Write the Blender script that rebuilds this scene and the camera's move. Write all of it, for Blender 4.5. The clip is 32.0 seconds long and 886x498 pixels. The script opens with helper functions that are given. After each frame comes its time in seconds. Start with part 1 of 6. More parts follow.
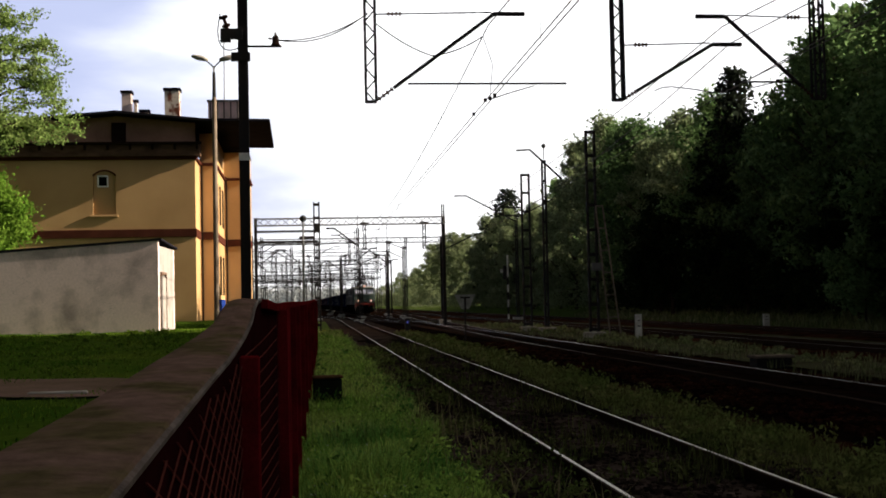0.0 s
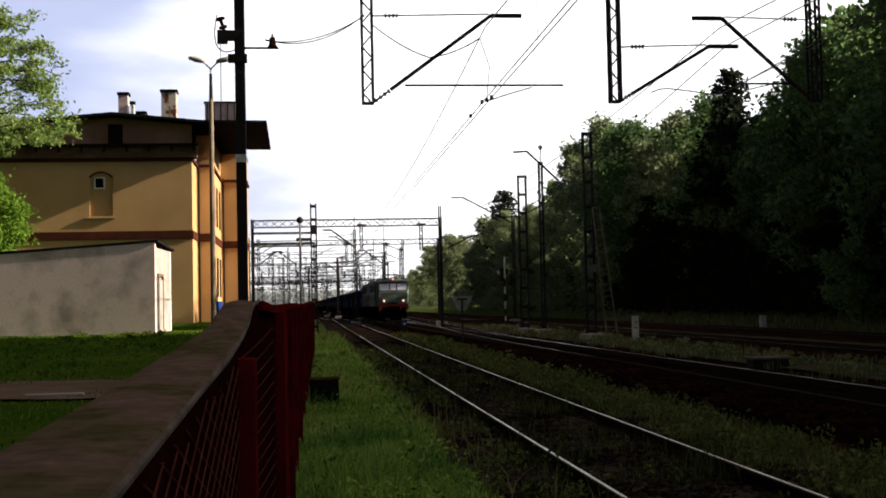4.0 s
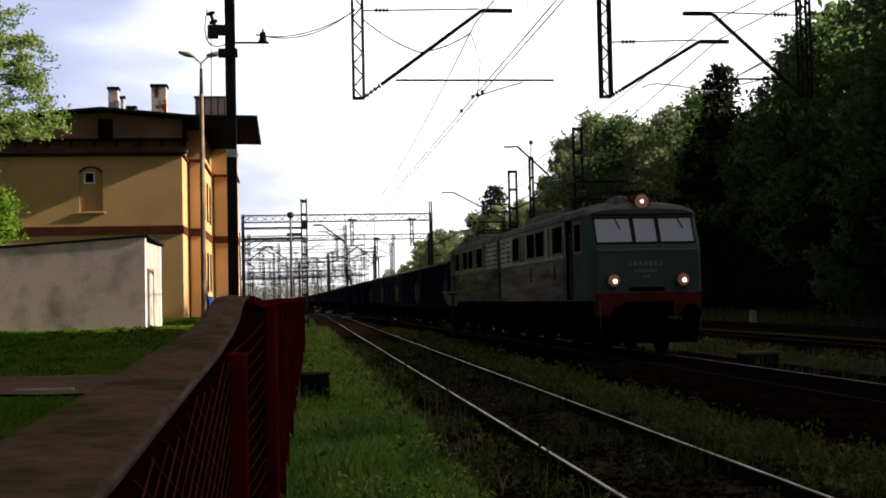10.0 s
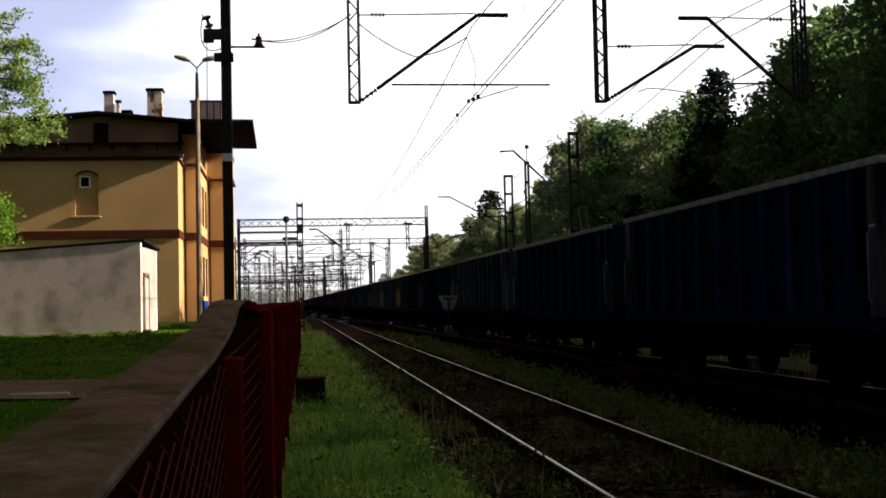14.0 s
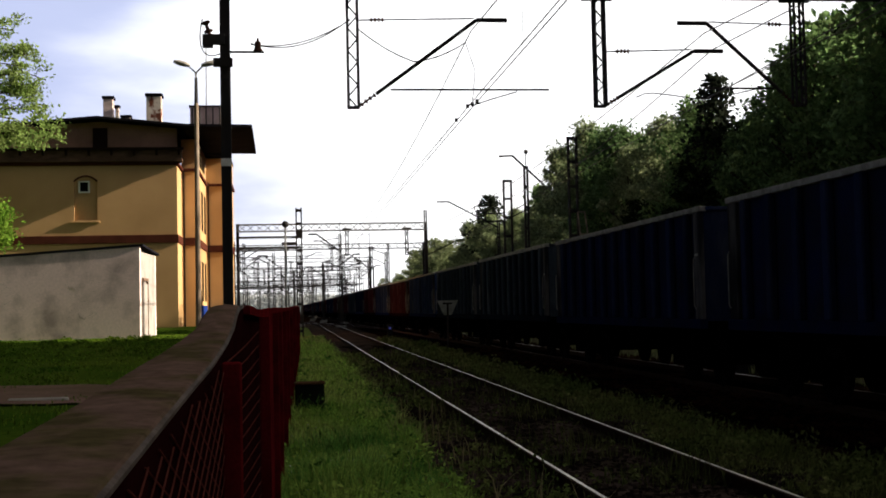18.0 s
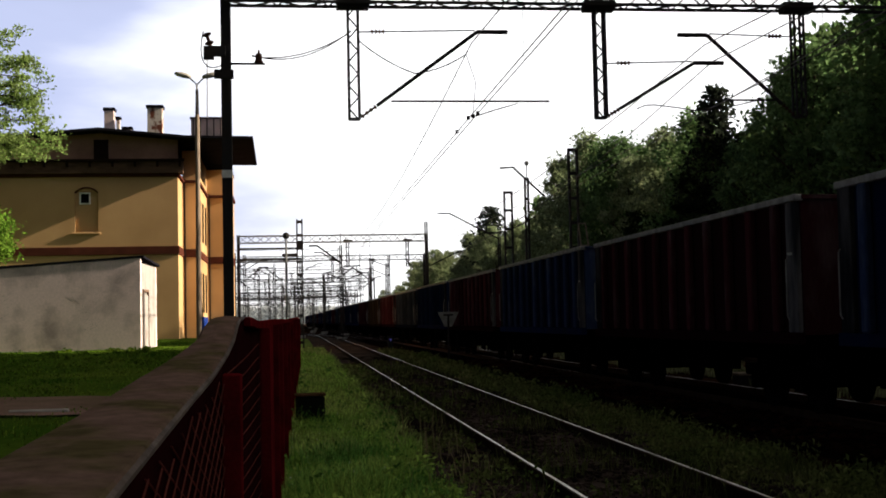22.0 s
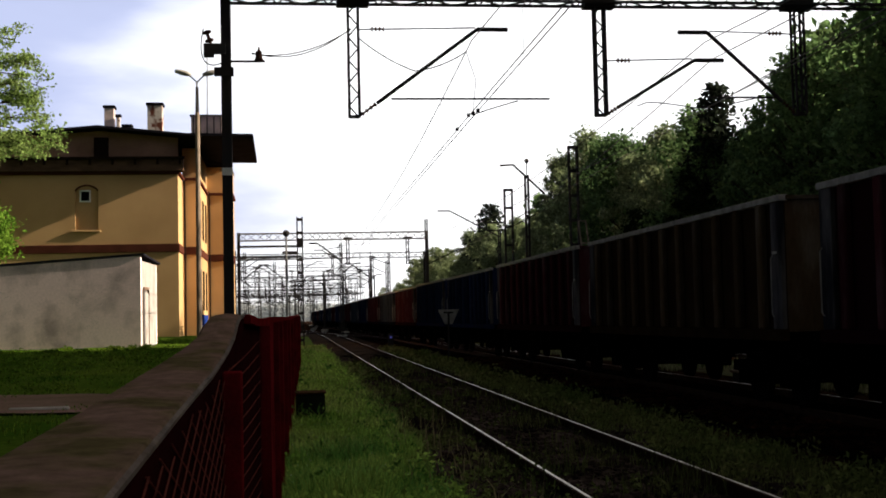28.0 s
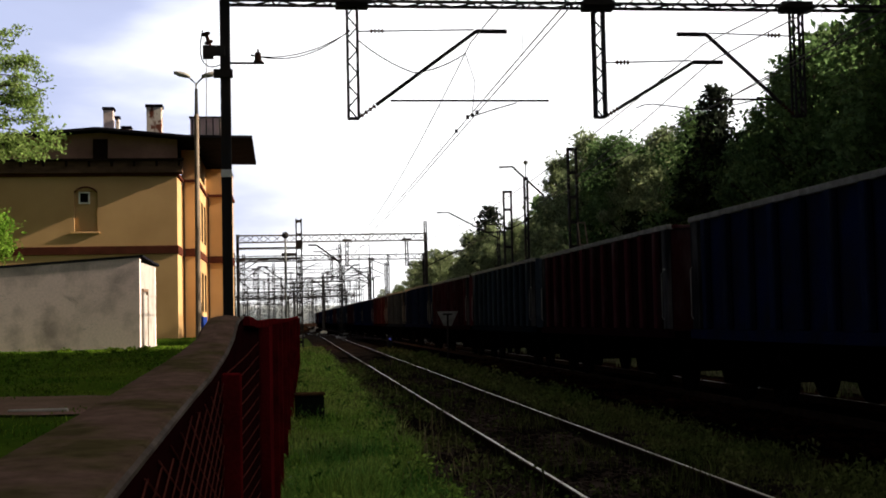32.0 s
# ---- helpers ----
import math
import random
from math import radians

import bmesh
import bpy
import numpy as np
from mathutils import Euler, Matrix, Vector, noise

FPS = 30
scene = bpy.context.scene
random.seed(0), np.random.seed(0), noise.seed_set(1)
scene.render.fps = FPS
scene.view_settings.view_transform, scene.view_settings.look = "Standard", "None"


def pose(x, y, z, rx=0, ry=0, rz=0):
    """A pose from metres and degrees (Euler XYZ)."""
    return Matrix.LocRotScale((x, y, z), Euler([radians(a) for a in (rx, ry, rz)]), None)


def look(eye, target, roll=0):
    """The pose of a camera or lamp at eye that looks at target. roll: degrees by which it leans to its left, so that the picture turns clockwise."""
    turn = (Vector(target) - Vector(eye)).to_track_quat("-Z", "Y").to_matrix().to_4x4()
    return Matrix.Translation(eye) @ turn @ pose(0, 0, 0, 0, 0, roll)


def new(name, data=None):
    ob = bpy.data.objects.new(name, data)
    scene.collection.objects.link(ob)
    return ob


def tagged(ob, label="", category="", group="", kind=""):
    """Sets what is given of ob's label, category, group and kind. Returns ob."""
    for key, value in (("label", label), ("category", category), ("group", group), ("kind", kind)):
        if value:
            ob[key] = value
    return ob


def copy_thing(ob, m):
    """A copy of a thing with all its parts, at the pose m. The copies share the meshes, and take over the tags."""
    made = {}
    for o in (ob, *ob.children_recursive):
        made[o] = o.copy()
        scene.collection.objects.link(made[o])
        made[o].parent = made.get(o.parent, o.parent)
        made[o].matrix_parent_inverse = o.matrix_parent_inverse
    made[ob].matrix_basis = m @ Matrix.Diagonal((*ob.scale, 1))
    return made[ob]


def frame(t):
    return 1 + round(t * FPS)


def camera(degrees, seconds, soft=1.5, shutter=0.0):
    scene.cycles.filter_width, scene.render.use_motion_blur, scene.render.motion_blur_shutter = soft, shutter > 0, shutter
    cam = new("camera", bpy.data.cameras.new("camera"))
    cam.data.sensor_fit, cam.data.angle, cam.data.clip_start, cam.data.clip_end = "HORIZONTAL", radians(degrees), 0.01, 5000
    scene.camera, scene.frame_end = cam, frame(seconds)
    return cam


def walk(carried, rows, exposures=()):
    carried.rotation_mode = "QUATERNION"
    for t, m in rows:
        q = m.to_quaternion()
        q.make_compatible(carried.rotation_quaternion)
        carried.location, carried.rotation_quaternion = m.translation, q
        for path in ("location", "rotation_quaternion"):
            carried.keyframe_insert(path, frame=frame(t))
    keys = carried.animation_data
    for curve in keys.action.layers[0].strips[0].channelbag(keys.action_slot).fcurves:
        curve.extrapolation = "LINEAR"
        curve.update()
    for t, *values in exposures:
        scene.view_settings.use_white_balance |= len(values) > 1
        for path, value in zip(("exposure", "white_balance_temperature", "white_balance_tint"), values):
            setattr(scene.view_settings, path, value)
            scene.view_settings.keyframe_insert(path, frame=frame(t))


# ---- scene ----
# z = 0 is the top of the rails; +y runs along the tracks
cam = camera(38.5, 32.0, soft=1.8)
EYE = 1.57
TURNS = [
    (0, -6.50, 2.38, 1.20),
    (0.5, -6.64, 2.33, 1.19),
    (1, -6.63, 2.38, 1.19),
    (1.5, -6.63, 2.38, 1.21),
    (2, -6.64, 2.43, 1.19),
    (2.5, -6.64, 2.45, 1.21),
    (3, -6.64, 2.48, 1.21),
    (3.5, -6.64, 2.45, 1.21),
    (5.5, -6.64, 2.49, 1.21),
    (6, -6.65, 2.50, 1.20),
    (6.5, -6.65, 2.46, 1.20),
    (7, -6.64, 2.38, 1.21),
    (7.5, -6.65, 2.44, 1.19),
    (8, -6.66, 2.55, 1.22),
    (8.5, -6.65, 2.45, 1.22),
    (9, -6.92, 2.45, 1.22),
    (9.5, -7.03, 2.38, 1.23),
    (10, -7.06, 2.22, 1.21),
    (10.5, -7.28, 2.16, 1.22),
    (11, -7.25, 2.15, 1.21),
    (11.5, -7.21, 2.04, 1.21),
    (12, -7.22, 2.17, 1.23),
    (12.5, -7.21, 2.26, 1.21),
    (13, -7.21, 2.35, 1.21),
    (13.5, -7.25, 2.57, 1.22),
    (14, -7.25, 2.41, 1.20),
    (14.5, -7.23, 2.45, 1.23),
    (16.5, -7.25, 2.54, 1.19),
    (17, -7.25, 2.72, 1.22),
    (17.5, -7.25, 2.65, 1.21),
    (18, -7.29, 2.63, 1.23),
    (18.5, -7.26, 2.82, 1.21),
    (19, -7.26, 2.75, 1.24),
    (19.5, -7.28, 2.77, 1.21),
    (20, -7.27, 2.89, 1.20),
    (20.5, -7.27, 2.89, 1.25),
    (21, -7.27, 2.91, 1.17),
    (21.5, -7.26, 2.97, 1.24),
    (22, -7.26, 3.15, 1.22),
    (22.5, -7.26, 3.07, 1.21),
    (23, -7.25, 3.09, 1.23),
    (23.5, -7.25, 3.12, 1.24),
    (24, -7.30, 3.26, 1.22),
    (24.5, -7.33, 3.29, 1.19),
    (25, -7.30, 3.31, 1.25),
    (25.5, -7.30, 3.27, 1.21),
    (27.5, -7.25, 3.24, 1.21),
    (28, -7.25, 3.04, 1.25),
    (28.5, -7.28, 3.08, 1.22),
    (29, -7.26, 2.96, 1.22),
    (29.5, -7.29, 3.17, 1.24),
    (30, -7.30, 3.29, 1.25),
    (30.5, -7.26, 3.34, 1.22),
    (31, -7.25, 3.21, 1.21),
    (31.5, -7.26, 3.07, 1.22),
    (32, -7.29, 3.12, 1.24),
]
walk(cam, [(t, pose(0, 0, EYE, 90 + pitch, roll, yaw)) for t, yaw, pitch, roll in TURNS])

# ---- light ----
SKY_HAZE, SKY_BLUE = 15.5, 0.20
ADDED_GLOW = 12.0
SUN_EL, SUN_AZ = 23.0, -4.0          # degrees; azimuth from +x towards +y
world = bpy.data.worlds.new("sky")
scene.world = world
world.use_nodes = True
wn, wl = world.node_tree.nodes, world.node_tree.links
wn.clear()
w_out = wn.new("ShaderNodeOutputWorld")
w_bg = wn.new("ShaderNodeBackground")
w_sky = wn.new("ShaderNodeTexSky")
w_sky.sky_type = "NISHITA"
w_sky.sun_disc = False
w_sky.sun_elevation = radians(SUN_EL)
w_sky.sun_rotation = radians(90 - SUN_AZ)
w_sky.dust_density = 3.0
w_sky.air_density = 1.2
w_geo = wn.new("ShaderNodeTexCoord")
w_split = wn.new("ShaderNodeSeparateXYZ")
w_map = wn.new("ShaderNodeMapping")
w_map.inputs["Scale"].default_value = (1.0, 1.0, 3.0)
w_noise = wn.new("ShaderNodeTexNoise")
w_noise.inputs["Scale"].default_value = 2.6
w_noise.inputs["Detail"].default_value = 6.0
w_haze = wn.new("ShaderNodeMapRange")          # haze thins out with height
w_haze.interpolation_type = "SMOOTHSTEP"
w_haze.inputs["From Min"].default_value = 0.22
w_haze.inputs["From Max"].default_value = 0.50
w_haze.inputs["To Min"].default_value = 1.0
w_haze.inputs["To Max"].default_value = 0.0
w_puff = wn.new("ShaderNodeMapRange")
w_puff.inputs["From Min"].default_value = 0.35
w_puff.inputs["From Max"].default_value = 0.65
w_puff.inputs["To Min"].default_value = -0.10
w_puff.inputs["To Max"].default_value = 0.10
w_add = wn.new("ShaderNodeMath")
w_add.operation = "ADD"
w_add.use_clamp = True
w_mix = wn.new("ShaderNodeMix")
w_mix.data_type = "RGBA"
w_tint = wn.new("ShaderNodeMix")               # pale blue between the clouds, white in them
w_tint.data_type = "RGBA"
w_tint.inputs["A"].default_value = (6.0, 6.7, 9.6, 1)
w_tint.inputs["B"].default_value = (SKY_HAZE * 0.98, SKY_HAZE * 0.985, SKY_HAZE, 1)
w_bias = wn.new("ShaderNodeMath")
w_bias.operation = "MULTIPLY_ADD"
w_bias.inputs[1].default_value = 0.6
w_cloud = wn.new("ShaderNodeMapRange")
w_cloud.interpolation_type = "SMOOTHSTEP"
w_cloud.inputs["From Min"].default_value = 0.70
w_cloud.inputs["From Max"].default_value = 0.88
w_dim = wn.new("ShaderNodeMix")
w_dim.data_type = "RGBA"
w_dim.blend_type = "MULTIPLY"
w_dim.inputs["Factor"].default_value = 1.0
w_dim.inputs["B"].default_value = (SKY_BLUE * 1.22, SKY_BLUE * 0.98, SKY_BLUE * 0.66, 1)
wl.new(w_geo.outputs["Generated"], w_map.inputs["Vector"])
wl.new(w_geo.outputs["Generated"], w_split.inputs["Vector"])
wl.new(w_split.outputs["Z"], w_haze.inputs["Value"])
wl.new(w_map.outputs["Vector"], w_noise.inputs["Vector"])
wl.new(w_noise.outputs["Fac"], w_puff.inputs["Value"])
wl.new(w_haze.outputs["Result"], w_add.inputs[0])
wl.new(w_puff.outputs["Result"], w_add.inputs[1])
w_dot = wn.new("ShaderNodeVectorMath")         # haze is brightest on the sun's half of the sky
w_dot.operation = "DOT_PRODUCT"
w_dot.inputs[1].default_value = (0.80, 0.60, -0.30)
w_side = wn.new("ShaderNodeMapRange")
w_side.interpolation_type = "SMOOTHSTEP"
w_side.inputs["From Min"].default_value = -1.15
w_side.inputs["From Max"].default_value = 0.50
w_mul = wn.new("ShaderNodeMath")
w_mul.operation = "MULTIPLY"
wl.new(w_geo.outputs["Generated"], w_dot.inputs[0])
wl.new(w_dot.outputs["Value"], w_side.inputs["Value"])
wl.new(w_add.outputs["Value"], w_mul.inputs[0])
wl.new(w_side.outputs["Result"], w_mul.inputs[1])
wl.new(w_mul.outputs["Value"], w_mix.inputs["Factor"])
wl.new(w_noise.outputs["Fac"], w_bias.inputs[0])
wl.new(w_dot.outputs["Value"], w_bias.inputs[2])
wl.new(w_bias.outputs["Value"], w_cloud.inputs["Value"])
wl.new(w_cloud.outputs["Result"], w_tint.inputs["Factor"])
wl.new(w_tint.outputs["Result"], w_mix.inputs["B"])
wl.new(w_sky.outputs["Color"], w_dim.inputs["A"])
wl.new(w_dim.outputs["Result"], w_mix.inputs["A"])
w_near = wn.new("ShaderNodeVectorMath")        # added sky glow, 45 degrees up and out of view, to light the ground
w_near.operation = "DOT_PRODUCT"
w_near.inputs[1].default_value = (0.70, -0.10, 0.70)
w_patch = wn.new("ShaderNodeMapRange")
w_patch.interpolation_type = "SMOOTHSTEP"
w_patch.inputs["From Min"].default_value = 0.75
w_patch.inputs["From Max"].default_value = 1.0
w_glare = wn.new("ShaderNodeMix")
w_glare.data_type = "RGBA"
w_glare.blend_type = "ADD"
w_glare.inputs["B"].default_value = (ADDED_GLOW, ADDED_GLOW * 0.95, ADDED_GLOW * 0.84, 1)
wl.new(w_geo.outputs["Generated"], w_near.inputs[0])
wl.new(w_near.outputs["Value"], w_patch.inputs["Value"])
wl.new(w_patch.outputs["Result"], w_glare.inputs["Factor"])
wl.new(w_mix.outputs["Result"], w_glare.inputs["A"])
wl.new(w_glare.outputs["Result"], w_bg.inputs["Color"])
wl.new(w_bg.outputs["Background"], w_out.inputs["Surface"])
w_bg.inputs["Strength"].default_value = 0.045

sun_data = bpy.data.lights.new("sun", "SUN")
sun_data.energy = 5.0
sun_data.angle = radians(0.6)
sun_data.color = (1.0, 0.87, 0.68)
sun = new("sun", sun_data)
sun_way = Vector((math.cos(radians(SUN_EL)) * math.cos(radians(SUN_AZ)), math.cos(radians(SUN_EL)) * math.sin(radians(SUN_AZ)), math.sin(radians(SUN_EL))))
sun.matrix_world = look(sun_way * 200, (0, 0, 0))
scene.view_settings.exposure = 1.15


# ---- materials ----
def material(name, colour, rough=0.8, metal=0.0, second=None, scale=6.0, fine=60.0, amount=0.5, bump=0.3, bump_scale=None, per_object=0.0, per_island=0.0, spec=0.0, stretch=(1, 1, 1), threshold=(0.35, 0.7)):
    """Two tones mixed by coarse noise, a fine grain on top, and a bump."""
    m = bpy.data.materials.new(name)
    m.use_nodes = True
    n, l = m.node_tree.nodes, m.node_tree.links
    b = n["Principled BSDF"]
    b.inputs["Roughness"].default_value = rough
    b.inputs["Metallic"].default_value = metal
    b.inputs["Specular IOR Level"].default_value = spec
    second = second or tuple(c * 0.6 for c in colour)
    co = n.new("ShaderNodeTexCoord")
    mp = n.new("ShaderNodeMapping")
    mp.inputs["Scale"].default_value = stretch
    l.new(co.outputs["Object"], mp.inputs["Vector"])
    a = n.new("ShaderNodeTexNoise")
    a.inputs["Scale"].default_value = scale
    a.inputs["Detail"].default_value = 5
    f = n.new("ShaderNodeTexNoise")
    f.inputs["Scale"].default_value = fine
    f.inputs["Detail"].default_value = 3
    l.new(mp.outputs["Vector"], a.inputs["Vector"])
    l.new(mp.outputs["Vector"], f.inputs["Vector"])
    r = n.new("ShaderNodeValToRGB")
    r.color_ramp.elements[0].position, r.color_ramp.elements[1].position = threshold
    l.new(a.outputs["Fac"], r.inputs["Fac"])
    mx = n.new("ShaderNodeMix")
    mx.data_type = "RGBA"
    mx.inputs["A"].default_value = (*colour, 1)
    mx.inputs["B"].default_value = (*second, 1)
    l.new(r.outputs["Color"], mx.inputs["Factor"])
    hv = n.new("ShaderNodeHueSaturation")
    mr = n.new("ShaderNodeMapRange")
    mr.inputs["To Min"].default_value = 1 - amount
    mr.inputs["To Max"].default_value = 1 + amount
    l.new(f.outputs["Fac"], mr.inputs["Value"])
    last = mr.outputs["Result"]
    for spread, source, key in ((per_object, "ShaderNodeObjectInfo", "Random"), (per_island, "ShaderNodeNewGeometry", "Random Per Island")):
        if spread:
            o = n.new(source)
            q = n.new("ShaderNodeMapRange")
            q.inputs["To Min"].default_value = 1 - spread
            q.inputs["To Max"].default_value = 1 + spread
            l.new(o.outputs[key], q.inputs["Value"])
            mu = n.new("ShaderNodeMath")
            mu.operation = "MULTIPLY"
            l.new(last, mu.inputs[0])
            l.new(q.outputs["Result"], mu.inputs[1])
            last = mu.outputs["Value"]
    l.new(last, hv.inputs["Value"])
    l.new(mx.outputs["Result"], hv.inputs["Color"])
    l.new(hv.outputs["Color"], b.inputs["Base Color"])
    if bump:
        bp = n.new("ShaderNodeBump")
        bp.inputs["Strength"].default_value = bump
        bp.inputs["Distance"].default_value = 0.02
        if bump_scale:
            h = n.new("ShaderNodeTexNoise")
            h.inputs["Scale"].default_value = bump_scale
            h.inputs["Detail"].default_value = 4
            l.new(mp.outputs["Vector"], h.inputs["Vector"])
            l.new(h.outputs["Fac"], bp.inputs["Height"])
        else:
            l.new(f.outputs["Fac"], bp.inputs["Height"])
        l.new(bp.outputs["Normal"], b.inputs["Normal"])
    return m


def leafy(name, colour, second, spread=0.35):
    """Foliage: thin leaves that let a part of the light through."""
    m = material(name, colour, rough=0.7, second=second, scale=0.6, fine=5.0, amount=0.25, bump=0, per_object=0.15, per_island=spread, spec=0.0)
    n, l = m.node_tree.nodes, m.node_tree.links
    b, out = n["Principled BSDF"], n["Material Output"]
    tr = n.new("ShaderNodeBsdfTranslucent")
    src = b.inputs["Base Color"].links[0].from_socket
    l.new(src, tr.inputs["Color"])
    ms = n.new("ShaderNodeMixShader")
    ms.inputs["Fac"].default_value = 0.5
    l.new(b.outputs["BSDF"], ms.inputs[1])
    l.new(tr.outputs["BSDF"], ms.inputs[2])
    l.new(ms.outputs["Shader"], out.inputs["Surface"])
    return m


def glow(name, colour, strength):
    m = bpy.data.materials.new(name)
    m.use_nodes = True
    b = m.node_tree.nodes["Principled BSDF"]
    b.inputs["Base Color"].default_value = (*colour, 1)
    b.inputs["Emission Color"].default_value = (*colour, 1)
    b.inputs["Emission Strength"].default_value = strength
    return m


def glazing(name, colour=(0.006, 0.006, 0.007), rough=0.25, spec=0.12):
    m = bpy.data.materials.new(name)
    m.use_nodes = True
    b = m.node_tree.nodes["Principled BSDF"]
    b.inputs["Base Color"].default_value = (*colour, 1)
    b.inputs["Roughness"].default_value = rough
    b.inputs["Specular IOR Level"].default_value = spec
    return m


SOIL = material("dark_soil", (0.011, 0.0065, 0.0045), 0.95, second=(0.044, 0.0185, 0.010), scale=0.5, fine=25, amount=0.6, bump=0.8, spec=0.0)
BALLAST = material("old_ballast", (0.010, 0.005, 0.0035), 0.95, second=(0.052, 0.019, 0.010), scale=0.9, fine=30, amount=0.7, bump=1.0, per_island=0.5, spec=0.0)
GREY_BALLAST = material("dusty_ballast", (0.016, 0.0115, 0.0095), 0.95, second=(0.070, 0.050, 0.042), scale=0.7, fine=25, amount=0.7, bump=1.0, per_island=0.5, spec=0.0)
OILY_BALLAST = material("oily_ballast", (0.0035, 0.0026, 0.0024), 0.95, second=(0.016, 0.008, 0.006), scale=0.9, fine=30, amount=0.7, bump=1.0, spec=0.0)
GRASS = material("grass_turf", (0.11, 0.165, 0.04), 0.9, second=(0.07, 0.085, 0.028), scale=0.8, fine=40, amount=0.5, bump=0.8, spec=0.0)
LAWN = material("lawn_turf", (0.034, 0.074, 0.007), 0.95, second=(0.075, 0.105, 0.014), scale=0.45, fine=9, amount=0.5, bump=0.8, spec=0.0)
BLADE = leafy("grass_blades", (0.145, 0.32, 0.042), (0.46, 0.56, 0.14), 0.65)
NEAR_BLADE = leafy("near_dark_blades", (0.055, 0.19, 0.030), (0.24, 0.42, 0.10), 0.75)
FAR_VERGE = leafy("far_pale_blades", (0.19, 0.31, 0.070), (0.46, 0.50, 0.17), 0.6)
BLADE_DARK = leafy("dark_blades", (0.075, 0.20, 0.035), (0.12, 0.24, 0.05), 0.5)
LAWN_BLADE = leafy("lawn_blades", (0.045, 0.112, 0.008), (0.13, 0.18, 0.020), 0.55)
RUST_WIRE = material("rusty_red_wire", (0.115, 0.032, 0.027), 0.85, scale=4, fine=40, amount=0.3, spec=0.0)
EDGE = material("worn_edge", (0.13, 0.098, 0.082), 0.85, second=(0.05, 0.036, 0.03), scale=7, fine=40, amount=0.3, spec=0.1)
ATTIC = material("brown_boards", (0.40, 0.225, 0.15), 0.9, second=(0.25, 0.14, 0.09), scale=0.8, fine=18, amount=0.25)
DIRT = material("trodden_dirt", (0.20, 0.128, 0.100), 0.95, second=(0.12, 0.085, 0.055), scale=0.9, fine=35, amount=0.3, bump=0.4)
CONCRETE = material("weathered_concrete", (0.155, 0.098, 0.078), 0.9, second=(0.088, 0.070, 0.034), scale=4.2, fine=16, amount=0.6, bump=0.4, bump_scale=30, spec=0.0, threshold=(0.44, 0.62))
PALE_CONCRETE = material("pale_concrete", (0.52, 0.49, 0.45), 0.9, second=(0.27, 0.25, 0.22), scale=3, fine=50, amount=0.25, bump=0.3)
RED_PAINT = material("old_red_paint", (0.140, 0.008, 0.011), 0.75, second=(0.060, 0.005, 0.006), scale=4, fine=60, amount=0.35, bump=0.2, spec=0.0)
DARK_SHEET = material("dark_red_backing", (0.020, 0.004, 0.005), 0.95, scale=3, fine=40, amount=0.3, spec=0.0)
RAIL_SIDE = material("rusty_rail", (0.045, 0.026, 0.018), 0.8, metal=0.2, scale=5, fine=50, amount=0.4)
RAIL_TOP = material("polished_rail_head", (0.74, 0.67, 0.58), 0.45, metal=0.5, second=(0.50, 0.44, 0.37), scale=3, fine=80, amount=0.1, bump=0.05, spec=0.5)
# Pale, half-diffuse heads: sky sheen is put into the base colour.
MAIN_TOP = material("bright_rail_head", (0.72, 0.70, 0.68), 0.4, metal=0.3, second=(0.5, 0.47, 0.44), scale=3, fine=80, amount=0.1, bump=0.05, spec=0.5)
DULL_TOP = material("dull_rail_head", (0.55, 0.53, 0.51), 0.5, metal=0.5, second=(0.40, 0.36, 0.33), scale=3, fine=80, amount=0.15, bump=0.05, spec=0.5)
SLEEPER = material("oiled_sleeper", (0.011, 0.008, 0.006), 0.9, scale=4, fine=40, amount=0.5, bump=0.5, per_object=0.35, stretch=(1, 5, 1), spec=0.0)
STEEL = material("dark_steel", (0.020, 0.019, 0.021), 0.85, metal=0.0, second=(0.026, 0.020, 0.017), scale=3, fine=50, amount=0.3, bump=0.1, spec=0.25)
STEEL_GREY = material("grey_steel", (0.20, 0.20, 0.20), 0.6, metal=0.3, second=(0.14, 0.13, 0.12), scale=3, fine=50, amount=0.2, bump=0.1, spec=0.3)
COPPER = material("catenary_wire", (0.16, 0.14, 0.13), 0.6, metal=0.5, scale=2, fine=20, amount=0.2, bump=0)
PORCELAIN = material("insulator_glaze", (0.07, 0.035, 0.025), 0.25, scale=4, fine=30, amount=0.2, bump=0)
OCHRE = material("ochre_render", (0.53, 0.335, 0.165), 0.92, second=(0.42, 0.255, 0.12), scale=0.35, fine=22, amount=0.14, bump=0.25, spec=0.0)
MAROON = material("maroon_render", (0.09, 0.030, 0.020), 0.9, scale=1, fine=25, amount=0.2)
ROOFING = material("tar_roofing", (0.016, 0.015, 0.020), 0.85, scale=1, fine=20, amount=0.3)
TIMBER = material("dark_timber", (0.022, 0.013, 0.010), 0.85, scale=2, fine=30, amount=0.4, stretch=(1, 1, 6), spec=0.0)
BRICKY = material("sooty_brick", (0.56, 0.50, 0.45), 0.9, second=(0.15, 0.055, 0.035), scale=1.9, fine=30, amount=0.4, threshold=(0.53, 0.60))
WHITEWASH = material("stained_whitewash", (0.74, 0.59, 0.57), 0.92, second=(0.33, 0.265, 0.255), scale=0.9, fine=14, amount=0.22, bump=0.06, threshold=(0.47, 0.72), spec=0.0)
BLUE_PAINT = material("blue_dado", (0.018, 0.04, 0.20), 0.7, scale=2, fine=30, amount=0.2)
